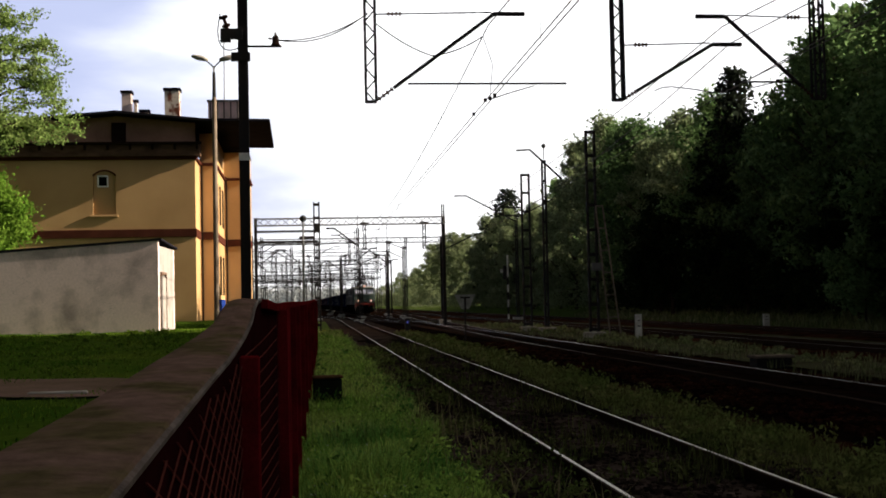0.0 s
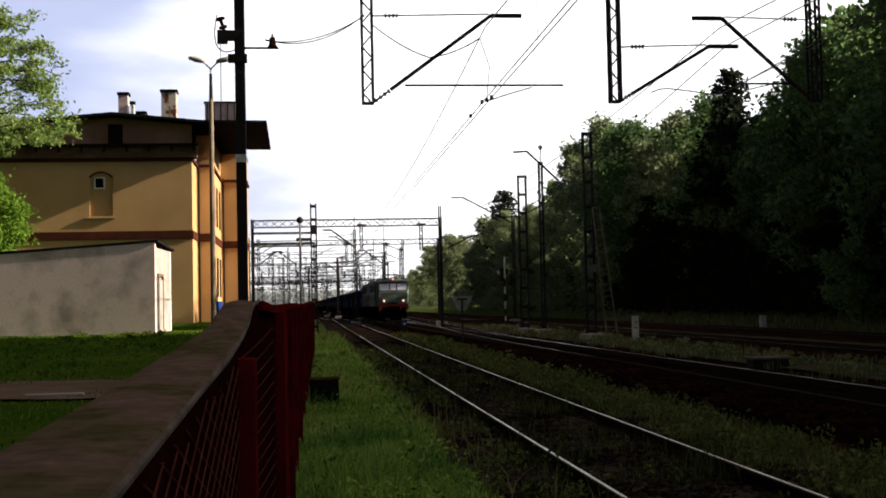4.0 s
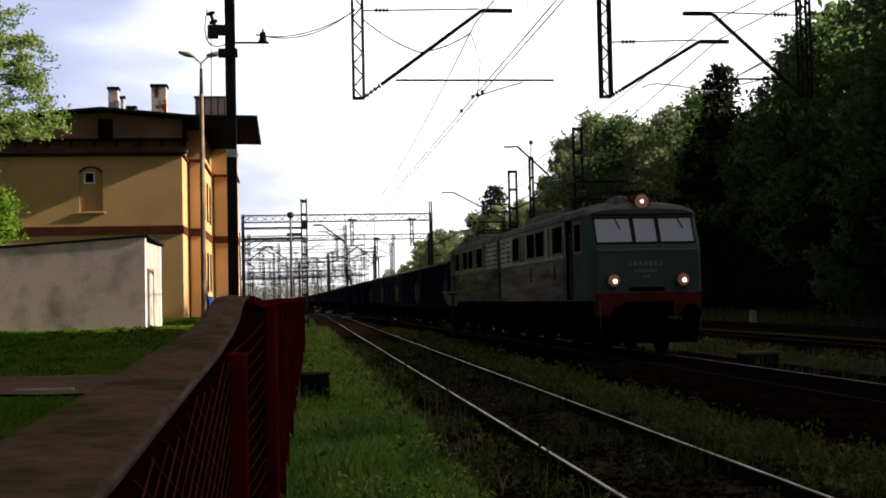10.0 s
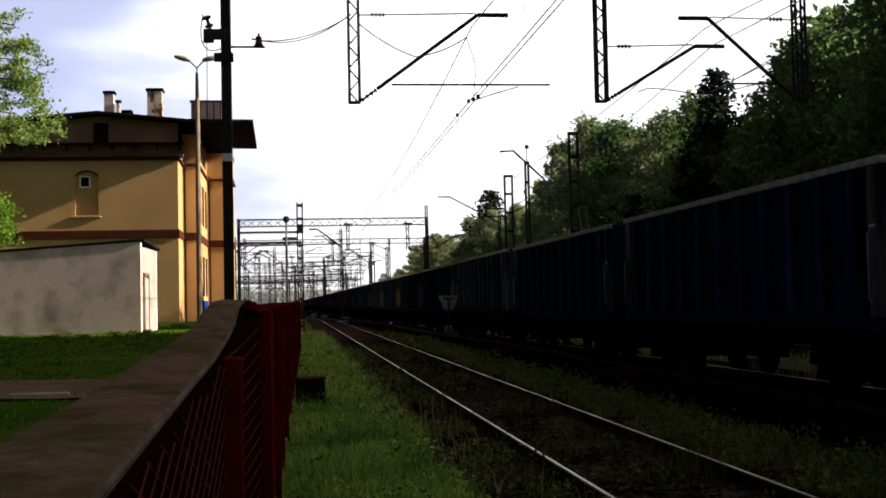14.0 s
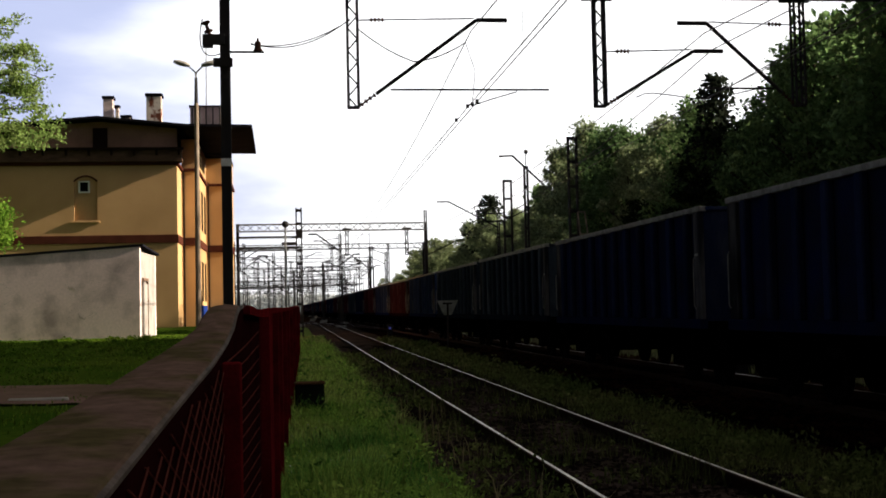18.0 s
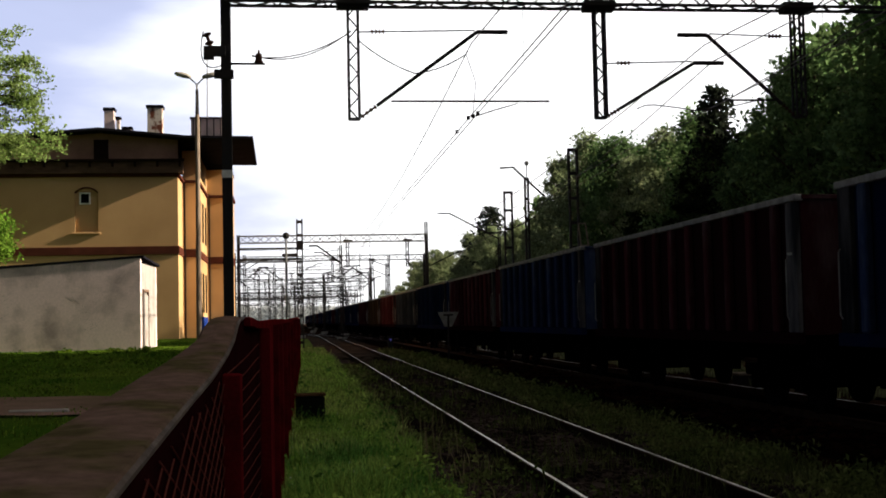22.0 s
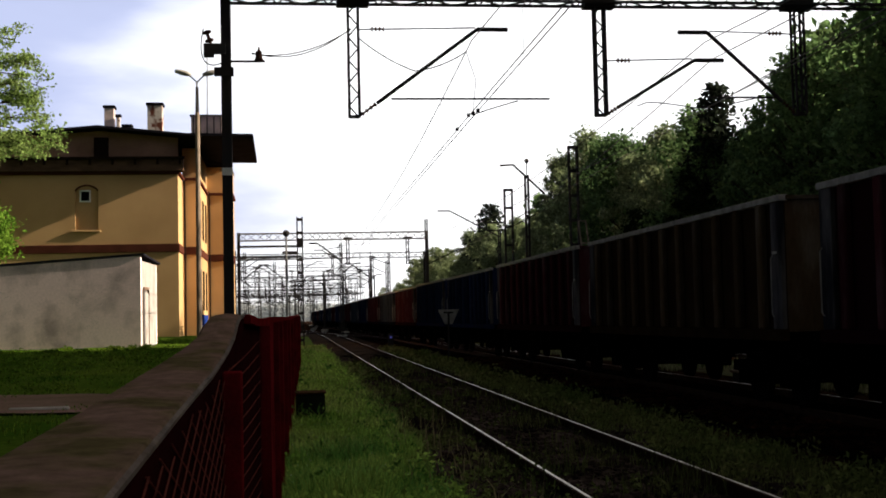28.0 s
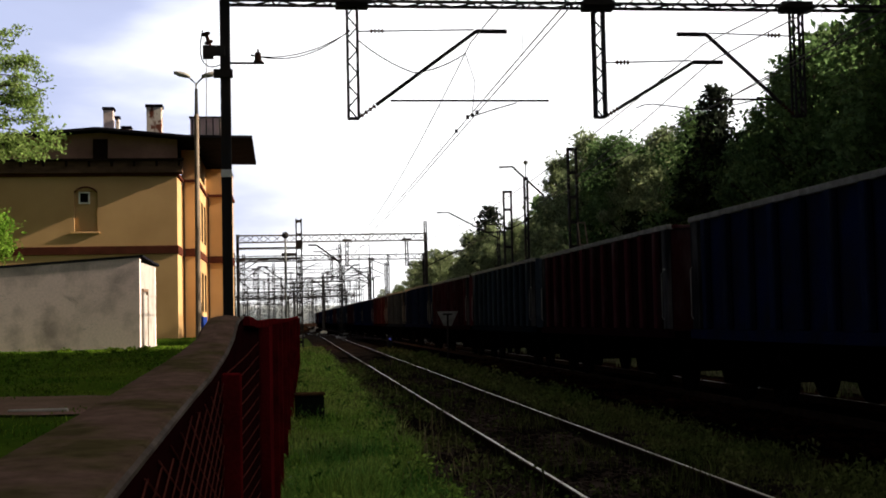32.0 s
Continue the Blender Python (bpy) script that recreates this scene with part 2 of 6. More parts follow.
WHITE_PAINT = material("white_paint", (0.84, 0.84, 0.82), 0.6, second=(0.55, 0.54, 0.5), scale=4, fine=50, amount=0.1, bump=0.1)
BARK = material("bark", (0.055, 0.040, 0.030), 0.95, second=(0.03, 0.024, 0.02), scale=4, fine=30, amount=0.4, bump=0.8, stretch=(1, 1, 0.3))
LEAF_A = leafy("leaf_bright", (0.115, 0.205, 0.078), (0.155, 0.225, 0.092), 0.5)
LEAF_B = leafy("leaf_dark", (0.070, 0.125, 0.052), (0.10, 0.15, 0.062), 0.5)
NEEDLE = leafy("pine_needles", (0.018, 0.026, 0.018), (0.03, 0.034, 0.024))
BLACK_GLASS = glazing("dark_glass", (0.004, 0.004, 0.005), 0.5, 0.0)
WEED = leafy("weed_blades", (0.062, 0.086, 0.022), (0.10, 0.092, 0.038), 0.6)
STRIP_BLADE = leafy("strip_blades", (0.108, 0.150, 0.037), (0.18, 0.173, 0.065), 0.6)
FAR_BLADE = leafy("pale_verge_blades", (0.15, 0.185, 0.075), (0.24, 0.235, 0.12), 0.5)
PALE_VERGE = material("dry_verge", (0.085, 0.082, 0.045), 0.95, second=(0.045, 0.034, 0.02), scale=0.7, fine=20, amount=0.5, bump=0.8, threshold=(0.5, 0.66), spec=0.0)
DRY_BLADE = leafy("dry_stalks", (0.26, 0.23, 0.12), (0.17, 0.13, 0.06), 0.5)
GARDEN_LEAF = leafy("garden_leaf", (0.17, 0.255, 0.07), (0.25, 0.32, 0.11), 0.55)
SHRUB_LEAF = leafy("shrub_leaf", (0.10, 0.20, 0.025), (0.15, 0.23, 0.035), 0.5)
# Far foliage: distance haze is put into this lighter leaf colour.
HAZE_LEAF = leafy("leaf_haze", (0.15, 0.19, 0.095), (0.20, 0.225, 0.125), 0.35)
# Horizon haze put into the leaves: grey colour with a faint glow.
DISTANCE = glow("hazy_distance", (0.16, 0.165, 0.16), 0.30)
# Sunlit, hazy crowns: the light is put into a paler leaf colour.
LIT_LEAF = leafy("leaf_lit", (0.185, 0.24, 0.125), (0.25, 0.285, 0.165), 0.5)
# Forest shade is put into this near-black leaf colour.
SHADE_LEAF = leafy("leaf_shade", (0.016, 0.028, 0.010), (0.024, 0.034, 0.012), 0.4)
WEEDY_SOIL = material("weedy_soil", (0.028, 0.021, 0.011), 0.95, second=(0.07, 0.08, 0.027), scale=0.9, fine=25, amount=0.6, bump=0.8, threshold=(0.50, 0.62), spec=0.0)
# Two copies of one wash: sunlit end toned down, unlit front kept pale.
END_WASH = material("end_whitewash", (0.36, 0.325, 0.31), 0.92, second=(0.24, 0.20, 0.185), scale=1.4, fine=14, amount=0.15, bump=0.2, threshold=(0.5, 0.75))


# ---- mesh helpers ----
def mesh_of(bm, name, mat, smooth=False):
    me = bpy.data.meshes.new(name)
    bm.to_mesh(me)
    bm.free()
    me.materials.append(mat)
    if smooth:
        for p in me.polygons:
            p.use_smooth = True
    return me


def part(name, bm, mat, parent=None, label="", smooth=False):
    """One bmesh as one mesh object, under a thing or a part."""
    ob = new(name, bm if isinstance(bm, bpy.types.Mesh) else mesh_of(bm, name, mat, smooth))
    ob.parent = parent
    if label:
        ob["label"] = label
    return ob


def empty(name, m=None):
    ob = new(name)
    ob.empty_display_size = 0.2
    if m is not None:
        ob.matrix_world = m
    return ob


def box(bm, x0, x1, y0, y1, z0, z1, bevel=0.0):
    vs = [bm.verts.new((x, y, z)) for x in (x0, x1) for y in (y0, y1) for z in (z0, z1)]
    faces = [bm.faces.new([vs[i] for i in f]) for f in ((0, 1, 3, 2), (4, 6, 7, 5), (0, 4, 5, 1), (2, 3, 7, 6), (0, 2, 6, 4), (1, 5, 7, 3))]
    if bevel:
        bmesh.ops.bevel(bm, geom=list({e for f in faces for e in f.edges}), offset=bevel, segments=1, affect="EDGES")
    return bm


def boxes(*specs, bevel=0.0):
    bm = bmesh.new()
    for s in specs:
        box(bm, *s, bevel=bevel)
    return bm


def beam(bm, a, b, w, h=None, up=(0, 0, 1)):
    """A square bar from a to b."""
    a, b = Vector(a), Vector(b)
    h = h or w
    d = (b - a).normalized()
    u = Vector(up)
    if abs(d.dot(u)) > 0.98:
        u = Vector((0, 1, 0))
    s = d.cross(u).normalized()
    u = s.cross(d).normalized()
    ring = [[bm.verts.new(p + s * (i * w / 2) + u * (j * h / 2)) for i, j in ((-1, -1), (1, -1), (1, 1), (-1, 1))] for p in (a, b)]
    for k in range(4):
        bm.faces.new((ring[0][k], ring[0][(k + 1) % 4], ring[1][(k + 1) % 4], ring[1][k]))
    bm.faces.new(ring[0][::-1])
    bm.faces.new(ring[1])
    return bm


def tube(bm, points, r, sides=8, taper=None, caps=True):
    """A round bar through points; taper: radius at the end."""
    pts = [Vector(p) for p in points]
    rings = []
    for i, p in enumerate(pts):
        d = (pts[min(i + 1, len(pts) - 1)] - pts[max(i - 1, 0)]).normalized()
        u = Vector((0, 0, 1)) if abs(d.z) < 0.95 else Vector((1, 0, 0))
        s = d.cross(u).normalized()
        u = s.cross(d)
        rr = r if taper is None else r + (taper - r) * i / (len(pts) - 1)
        rings.append([bm.verts.new(p + (s * math.cos(2 * math.pi * k / sides) + u * math.sin(2 * math.pi * k / sides)) * rr) for k in range(sides)])
    for a, b in zip(rings, rings[1:]):
        for k in range(sides):
            bm.faces.new((a[k], a[(k + 1) % sides], b[(k + 1) % sides], b[k]))
    if caps:
        bm.faces.new(rings[0][::-1])
        bm.faces.new(rings[-1])
    return bm


def lathe(bm, profile, centre=(0, 0, 0), axis="z", sides=12):
    """profile: (radius, height) pairs."""
    rings = []
    for r, h in profile:
        ring = []
        for k in range(sides):
            c, s = r * math.cos(2 * math.pi * k / sides), r * math.sin(2 * math.pi * k / sides)
            p = (c, s, h) if axis == "z" else (c, h, s) if axis == "y" else (h, c, s)
            ring.append(bm.verts.new(Vector(centre) + Vector(p)))
        rings.append(ring)
    for a, b in zip(rings, rings[1:]):
        for k in range(sides):
            bm.faces.new((a[k], a[(k + 1) % sides], b[(k + 1) % sides], b[k]))
    bm.faces.new(rings[0][::-1])
    bm.faces.new(rings[-1])
    return bm


def prism(bm, outline, y0, y1):
    """An outline in x, z drawn out along y."""
    a = [bm.verts.new((x, y0, z)) for x, z in outline]
    b = [bm.verts.new((x, y1, z)) for x, z in outline]
    n = len(a)
    for i in range(n):
        bm.faces.new((a[i], a[(i + 1) % n], b[(i + 1) % n], b[i]))
    bm.faces.new(a[::-1])
    bm.faces.new(b)
    bmesh.ops.recalc_face_normals(bm, faces=bm.faces[:])
    return bm


def raw(name, verts, faces, mat):
    me = bpy.data.meshes.new(name)
    me.from_pydata(verts, [], faces)
    me.materials.append(mat)
    return me


# ---- ground ----
def rough_height(x, y):
    return 0.05 * noise.noise((x * 0.35, y * 0.35, 0)) + 0.03 * noise.noise((x * 1.4, y * 1.4, 5))


def ground_z(x, y):
    if x < -0.72:
        return 0.75 + rough_height(x, y)
    if x < -0.40:
        return 0.75 - 0.97 * (x + 0.72) / 0.32
    rise = max(0.0, min(1.0, (x - 25.5) / 6.0)) * 0.9
    return -0.22 + rise + rough_height(x, y) * (1.0 if not (1.8 < x < 24.5) else 0.4)


def sheet(name, xs, ys, zf, mat):
    verts = [(x, y, zf(x, y)) for y in ys for x in xs]
    n = len(xs)
    faces = [(j * n + i, j * n + i + 1, (j + 1) * n + i + 1, (j + 1) * n + i) for j in range(len(ys) - 1) for i in range(n - 1)]
    return raw(name, verts, faces, mat)


def steps(a, b, s):
    k = max(1, round((b - a) / s))
    return [a + (b - a) * i / k for i in range(k)]


XS = [-3000, -900, -300, -120, -70] + steps(-45, -8, 2.0) + steps(-8, -0.72, 0.45) + [-0.72, -0.40] + steps(-0.2, 8, 0.4) + steps(8, 36, 1.0) + [36, 45, 70, 120, 300, 900, 3000]
YS = [-900, -300, -100, -40, -15] + steps(-5, 4, 1.5) + steps(4, 30, 0.5) + steps(30, 70, 1.2) + steps(70, 160, 5) + steps(160, 500, 25) + [500, 800, 1500, 4000]
ground = tagged(part("ground", sheet("ground", XS, YS, lambda x, y: ground_z(x, y) - 0.05, SOIL), None), "dark weedy soil between the railway tracks", "ground", kind="structure")

lawn = tagged(part("lawn", sheet("lawn", steps(-45, -8, 2.0) + steps(-8, -0.8, 0.45) + [-0.8], steps(-20, 2, 1.0) + steps(2, 30, 0.5) + steps(30, 90, 2) + [90], lambda x, y: ground_z(x, y) + 0.012, LAWN), None), "mown lawn of the station garden", "lawn", kind="structure")


def verge(name, xs, ys, lift, mat, label):
    return tagged(part(name, sheet(name, xs, ys, lambda x, y: ground_z(x, y) + lift, mat), None), label, "grass", kind="structure")


def widening(name, x0, x1, ys, mat, label):
    """A grass band whose outer edge moves away from the fence with distance."""
    n = 8
    verts = []
    for y in ys:
        for i in range(n + 1):
            x = x0 + (x1 + 0.0155 * (y - 9) + 0.20 * noise.noise((y * 0.7, 2.0, 0)) + 0.12 * noise.noise((y * 2.1, 7.0, 0)) - x0) * i / n
            verts.append((x, y, ground_z(x, y) + 0.02))
    faces = [(j * (n + 1) + i, j * (n + 1) + i + 1, (j + 1) * (n + 1) + i + 1, (j + 1) * (n + 1) + i) for j in range(len(ys) - 1) for i in range(n)]
    return tagged(part(name, raw(name, verts, faces, mat), None), label, "grass", kind="structure")


widening("verge", -0.2, 1.5, steps(-20, 2, 1.0) + steps(2, 30, 0.4) + steps(30, 70, 1.2) + steps(70, 130, 6) + [130], GRASS, "grass verge between the fence and the track")
verge("verge", steps(4.6, 5.8, 0.3) + [5.8], steps(-20, 2, 1.0) + steps(2, 30, 0.5) + steps(30, 90, 1.5) + [90], 0.02, WEEDY_SOIL, "weedy grass strip between two tracks")
verge("verge", steps(12.0, 14.6, 0.5) + [14.6], steps(10, 120, 1.5) + [120], 0.015, PALE_VERGE, "thin grass between two tracks")
verge("verge", steps(18.6, 21.4, 0.5) + [21.4], steps(10, 120, 2) + [120], 0.015, PALE_VERGE, "thin grass between two tracks")
verge("verge", steps(25.0, 36, 1.0) + [36, 45, 70], steps(-15, 200, 5) + [200, 300, 500], 0.015, GRASS, "rough grass at the foot of the forest")

# footpath that crosses the lawn, with a pale edging
path_bm = bmesh.new()
for k, (xa, xb) in enumerate(zip(steps(-14, -0.75, 0.7), steps(-14, -0.75, 0.7)[1:] + [-0.75])):
    def edge(x, s):
        return (13.4 - 0.10 * (x + 2) + s * (1.35 + 0.15 * math.sin(x * 1.7 + s)))
    path_bm.faces.new([path_bm.verts.new((x, edge(x, s), ground_z(x, edge(x, s)) + 0.035)) for x, s in ((xa, -1), (xb, -1), (xb, 1), (xa, 1))])
tagged(part("footpath", path_bm, DIRT), "trodden brown footpath across the lawn", "footpath", kind="structure")
tagged(part("kerb", boxes((-2.55, -2.0, 12.36, 12.43, 0.70, 0.80), bevel=0.012), PALE_CONCRETE), "pale concrete edging stone beside the footpath", "kerb", kind="structure")


# ---- tracks ----
RAIL = ((-0.017, 0.0), (0.017, 0.0), (0.036, -0.008), (0.036, -0.035), (0.009, -0.05), (0.009, -0.14), (0.07, -0.165), (-0.07, -0.165), (-0.009, -0.14), (-0.009, -0.05), (-0.036, -0.035), (-0.036, -0.008))


def rail_mesh(centre, offset, ys, top):
    """A rail that follows x = centre(y) + offset."""
    verts, faces, mats = [], [], []
    n = len(RAIL)
    for y in ys:
        verts += [(centre(y) + offset + px, y, pz) for px, pz in RAIL]
    for j in range(len(ys) - 1):
        for k in range(n):
            a, b = j * n + k, j * n + (k + 1) % n
            faces.append((a, b, b + n, a + n))
            mats.append(1 if k == 0 else 0)
    me = raw("rail", verts, faces, RAIL_SIDE)
    me.materials.append(top)
    me.polygons.foreach_set("material_index", mats)
    return me


def ballast_bed(centre, ys, half, mat, parent):
    cuts = [-half - 0.55, -half, -half * 0.6, -0.9, -0.4, 0, 0.4, 0.9, half * 0.6, half, half + 0.55]
    verts, faces = [], []
    for y in ys:
        for c in cuts:
            z = -0.25 if abs(c) > half else -0.135 + 0.035 * noise.noise((c * 2.3 + centre(0), y * 1.1, 3))
            verts.append((centre(y) + c, y, z))
    n = len(cuts)
    for j in range(len(ys) - 1):
        for i in range(n - 1):
            faces.append((j * n + i, j * n + i + 1, (j + 1) * n + i + 1, (j + 1) * n + i))
    return part("ballast", raw("ballast", verts, faces, mat), None, parent)


SLEEPER_MESH = mesh_of(boxes((-1.27, 1.27, -0.125, 0.125, -0.30, -0.13), bevel=0.015), "sleeper", SLEEPER)


def track(label, centre, y0, y1, sleepers, top, bed=BALLAST, dull=None):
    t = tagged(empty("track"), label, "railway track", "tracks of the station", kind="structure")
    ys = steps(y0, min(y1, 150), 2.5) + ([y1] if y1 <= 150 else steps(150, y1, 12) + [y1])
    if bed:
        ballast_bed(centre, ys, 1.75, bed, t)
    for s in (-0.752, 0.752):
        # a dull rail gets a rust-dark head in place of a missing sky reflection
        part("rail", rail_mesh(centre, s, ys, RAIL_SIDE if s == dull else top), None, t)
    a, b = sleepers
    y = a
    while y < b:
        o = part("sleeper", SLEEPER_MESH, None, t)
        o.location = (centre(y) + random.uniform(-0.03, 0.03), y, random.uniform(-0.015, 0.01))
        o.rotation_euler[2] = random.uniform(-0.015, 0.015)
        y += 0.63
    return t


def side_track(y):
    bend = max(0.0, y - 125)
    turn = 0.0011 * bend * bend if bend < 50 else 2.75 + 0.11 * (bend - 50)
    return 3.33 + 0.0118 * (y - 9.6) - turn


def branch(y):
    u = max(0.0, y - 34)
    return 9.0 + 0.00052 * u * u if u < 40 else 9.832 + 0.0416 * (u - 40)


track("little-used siding with bright rails and grass between the sleepers", side_track, -12, 260, (4, 60), RAIL_TOP, GREY_BALLAST)
track("main line track with dark oily ballast", lambda y: 9.0, -340, 600, (12, 90), MAIN_TOP, OILY_BALLAST, dull=-0.752)
track("turnout track that leaves the main line", branch, 34, 190, (60, 70), RAIL_TOP, bed=None)
def crossover(y):
    u = max(0.0, min(1.0, (y - 98) / 62))
    return 9.0 + (side_track(160) - 9.0) * u * u * (3 - 2 * u)


track("crossover track that joins the main line and the siding", crossover, 103, 160, (130, 132), MAIN_TOP, bed=None)
track("through track with rusty rails", lambda y: 16.9, -60, 500, (30, 60), DULL_TOP)
track("outer track with rusty rails at the forest edge", lambda y: 23.0, -60, 500, (40, 60), DULL_TOP)

# ---- wall with coping and red fence ----
def along(table, y):
    for (ya, va), (yb, vb) in zip(table, table[1:]):
        if y <= yb:
            u = max(0.0, (y - ya) / (yb - ya))
            return va + (vb - va) * u
    return table[-1][1]


FENCE_TOP = ((0, 1.24), (1.86, 1.29), (3.0, 1.335), (4.27, 1.39), (5.0, 1.45), (5.4, 1.50), (5.7, 1.575), (6.4, 1.605), (7.2, 1.585), (8.2, 1.578), (9.5, 1.59), (11, 1.60), (20, 1.62), (52, 1.80))


def fence_x(y):
    return -0.304 + 0.0208 * y + 0.006 * math.sin(y * 1.3)


def fence_top(y):
    return along(FENCE_TOP, y)


def coping_left(y):
    return along(((0, -0.62), (2.3, -0.545), (3.2, -0.50), (4.2, -0.47), (5.0, -0.395), (5.4, -0.352), (6.0, -0.312), (6.2, -0.300)), y)


def strip(name, ys, section, mat):
    """section(y) gives the closed outline in x, z at y."""
    verts, faces = [], []
    for y in ys:
        verts += [(x, y, z) for x, z in section(y)]
    n = len(section(ys[0]))
    for j in range(len(ys) - 1):
        for k in range(n):
            a, b = j * n + k, j * n + (k + 1) % n
            faces.append((a, b, b + n, a + n))
    faces.append(tuple(range(n))[::-1])
    faces.append(tuple(range((len(ys) - 1) * n, len(ys) * n)))
    return raw(name, verts, faces, mat)


WALL_YS = steps(-8.0, 0.4, 0.6) + steps(0.4, 6.0, 0.2) + [6.0, 6.12, 6.18]
boundary = tagged(empty("boundary_wall"), "low boundary wall with a wide brown weathered coping", "wall", kind="structure")


def coping_section(y):
    r, l, z = fence_x(y) - 0.022, coping_left(y), fence_top(y) + 0.012
    if y > 6.1:
        r, l, z = r - 0.015, l + 0.015, z - 0.012
    return ((r - 0.012, z - 0.10), (r - 0.012, z - 0.03), (r + 0.006, z - 0.024), (r + 0.008, z - 0.010), (r, z), ((r + l) / 2, z + 0.006), (l + 0.012, z), (l, z - 0.014), (l, z - 0.10))


part("wall", strip("wall", WALL_YS, lambda y: ((fence_x(y) - 0.04, -0.4), (fence_x(y) - 0.04, fence_top(y) - 0.09), (coping_left(y) + 0.03, fence_top(y) - 0.09), (coping_left(y) + 0.03, -0.4)), STEEL), None, boundary)
part("coping", strip("coping", WALL_YS, coping_section, CONCRETE), None, boundary)
part("edge_bead", strip("edge_bead", WALL_YS, lambda y: ((fence_x(y) - 0.013, fence_top(y) - 0.006), (fence_x(y) - 0.005, fence_top(y) - 0.006), (fence_x(y) - 0.004, fence_top(y) + 0.005), (fence_x(y) - 0.013, fence_top(y) + 0.010)), EDGE), None, boundary, "worn pale edge of the coping")

fence = tagged(empty("fence"), "dark red steel mesh fence along the wall", "fence", kind="structure")
for y in (-6.8, -2.95, 0.9, 4.75, 8.6, 10.6, 12.6, 15, 18, 21, 25, 29, 33, 37, 40.5):
    w = 0.036
    part("post", boxes((fence_x(y) - 0.012, fence_x(y) + 2 * w - 0.012, y - w, y + w, -0.35, fence_top(y) - 0.045), bevel=0.006), RED_PAINT, fence)
for za, zb in ((-0.20, -0.155), (None, None)):
    part("rail", strip("rail", steps(6.3, 40.5, 0.5) + [40.5], lambda y: ((fence_x(y) - 0.018, za if za else fence_top(y) - 0.045), (fence_x(y) + 0.018, za if za else fence_top(y) - 0.045), (fence_x(y) + 0.018, zb if zb else fence_top(y)), (fence_x(y) - 0.018, zb if zb else fence_top(y))), RED_PAINT), None, fence)
mesh_bm = bmesh.new()


def wire(y0, y1, height, r, shift):
    """One wire of the mesh, cut where it leaves the panel."""
    run = [(fence_x(y) - 0.006 + shift, y, height(y)) for y in steps(y0, y1, 0.25) + [y1] if -0.2 < height(y) < fence_top(y) - 0.03]
    for p, q in zip(run, run[1:]):
        beam(mesh_bm, p, q, r)


for slope, r, shift in ((0.27, 0.0036, 0.003), (-0.27, 0.0032, -0.003)):
    for k in range(90):
        wire(0.5, 4.75, lambda y: -2.7 + 0.075 * k + slope * y, r, shift)
for k in range(24):
    mid = -0.25 + 0.072 * k
    fall = -0.012 + 0.122 * (1.35 - mid)
    wire(4.82, 8.5, lambda y: mid - fall * (y - 6.5), 0.0040, 0.0)
tagged(part("wire_mesh", mesh_bm, RUST_WIRE, fence, "red-painted wire mesh"), kind="stuff")
# Sheet added behind the mesh to keep it dark.
part("panel", strip("panel", steps(-8.0, 8.6, 0.4) + [8.6], lambda y: ((fence_x(y) - 0.03, -0.25), (fence_x(y) - 0.014, -0.25), (fence_x(y) - 0.014, fence_top(y) - 0.015), (fence_x(y) - 0.03, fence_top(y) - 0.015)), DARK_SHEET), None, fence, "dark backing sheet added behind the mesh")
y = 8.64
while y < 39:
    part("board", strip("board", [y, y + 0.9, y + 1.9], lambda y: ((fence_x(y) - 0.02, -0.25), (fence_x(y) + 0.012, -0.25), (fence_x(y) + 0.012, fence_top(y) - 0.03 + 0.012 * math.sin(y * 7)), (fence_x(y) - 0.02, fence_top(y) - 0.03)), RED_PAINT), None, fence)
    y += 1.92

# ---- overhead line ----
def lattice(bm, a, b, w, d, pitch, chord=0.05, lace=0.025, side=(0, 1, 0), laced=((0, 1), (1, 2), (2, 3), (3, 0))):
    """A four-chord lattice from a to b, w along side, d across it."""
    a, b, side = Vector(a), Vector(b), Vector(side)
    way = (b - a).normalized()
    other = way.cross(side).normalized()
    corners = [(i * w / 2, j * d / 2) for i, j in ((-1, -1), (1, -1), (1, 1), (-1, 1))]
    at = lambda t, c: a + way * t + side * c[0] + other * c[1]
    length = (b - a).length
    for c in corners:
        beam(bm, at(0, c), at(length, c), chord)
    n = max(2, round(length / pitch))
    for k in range(n):
        t0, t1 = length * k / n, length * (k + 1) / n
        for p, q in laced:
            if k % 2:
                p, q = q, p
            beam(bm, at(t0, corners[p]), at(t1, corners[q]), lace)
    for t in (0, length):
        for p, q in ((0, 1), (1, 2), (2, 3), (3, 0)):
            beam(bm, at(t, corners[p]), at(t, corners[q]), chord * 0.8)
    return bm


def insulator(bm, a, b, r=0.055, n=5):
    """A ribbed insulator as one turned body from a to b."""
    a, b = Vector(a), Vector(b)
    d = (b - a).normalized()
    u = Vector((0, 0, 1)) if abs(d.z) < 0.9 else Vector((1, 0, 0))
    s = d.cross(u).normalized()
    u = s.cross(d)
    rings = []
    for k in range(n):
        for t, q in ((0.0, 0.4), (0.32, 0.4), (0.42, 1.0), (0.66, 1.0), (0.76, 0.4)):
            c = a + (b - a) * ((k + t) / n)
            rings.append([bm.verts.new(c + (s * math.cos(2 * math.pi * i / 8) + u * math.sin(2 * math.pi * i / 8)) * r * q) for i in range(8)])
    for p, q in zip(rings, rings[1:]):
        for i in range(8):
            bm.faces.new((p[i], p[(i + 1) % 8], q[(i + 1) % 8], q[i]))
    bm.faces.new(rings[0][::-1])
    bm.faces.new(rings[-1])
    return bm


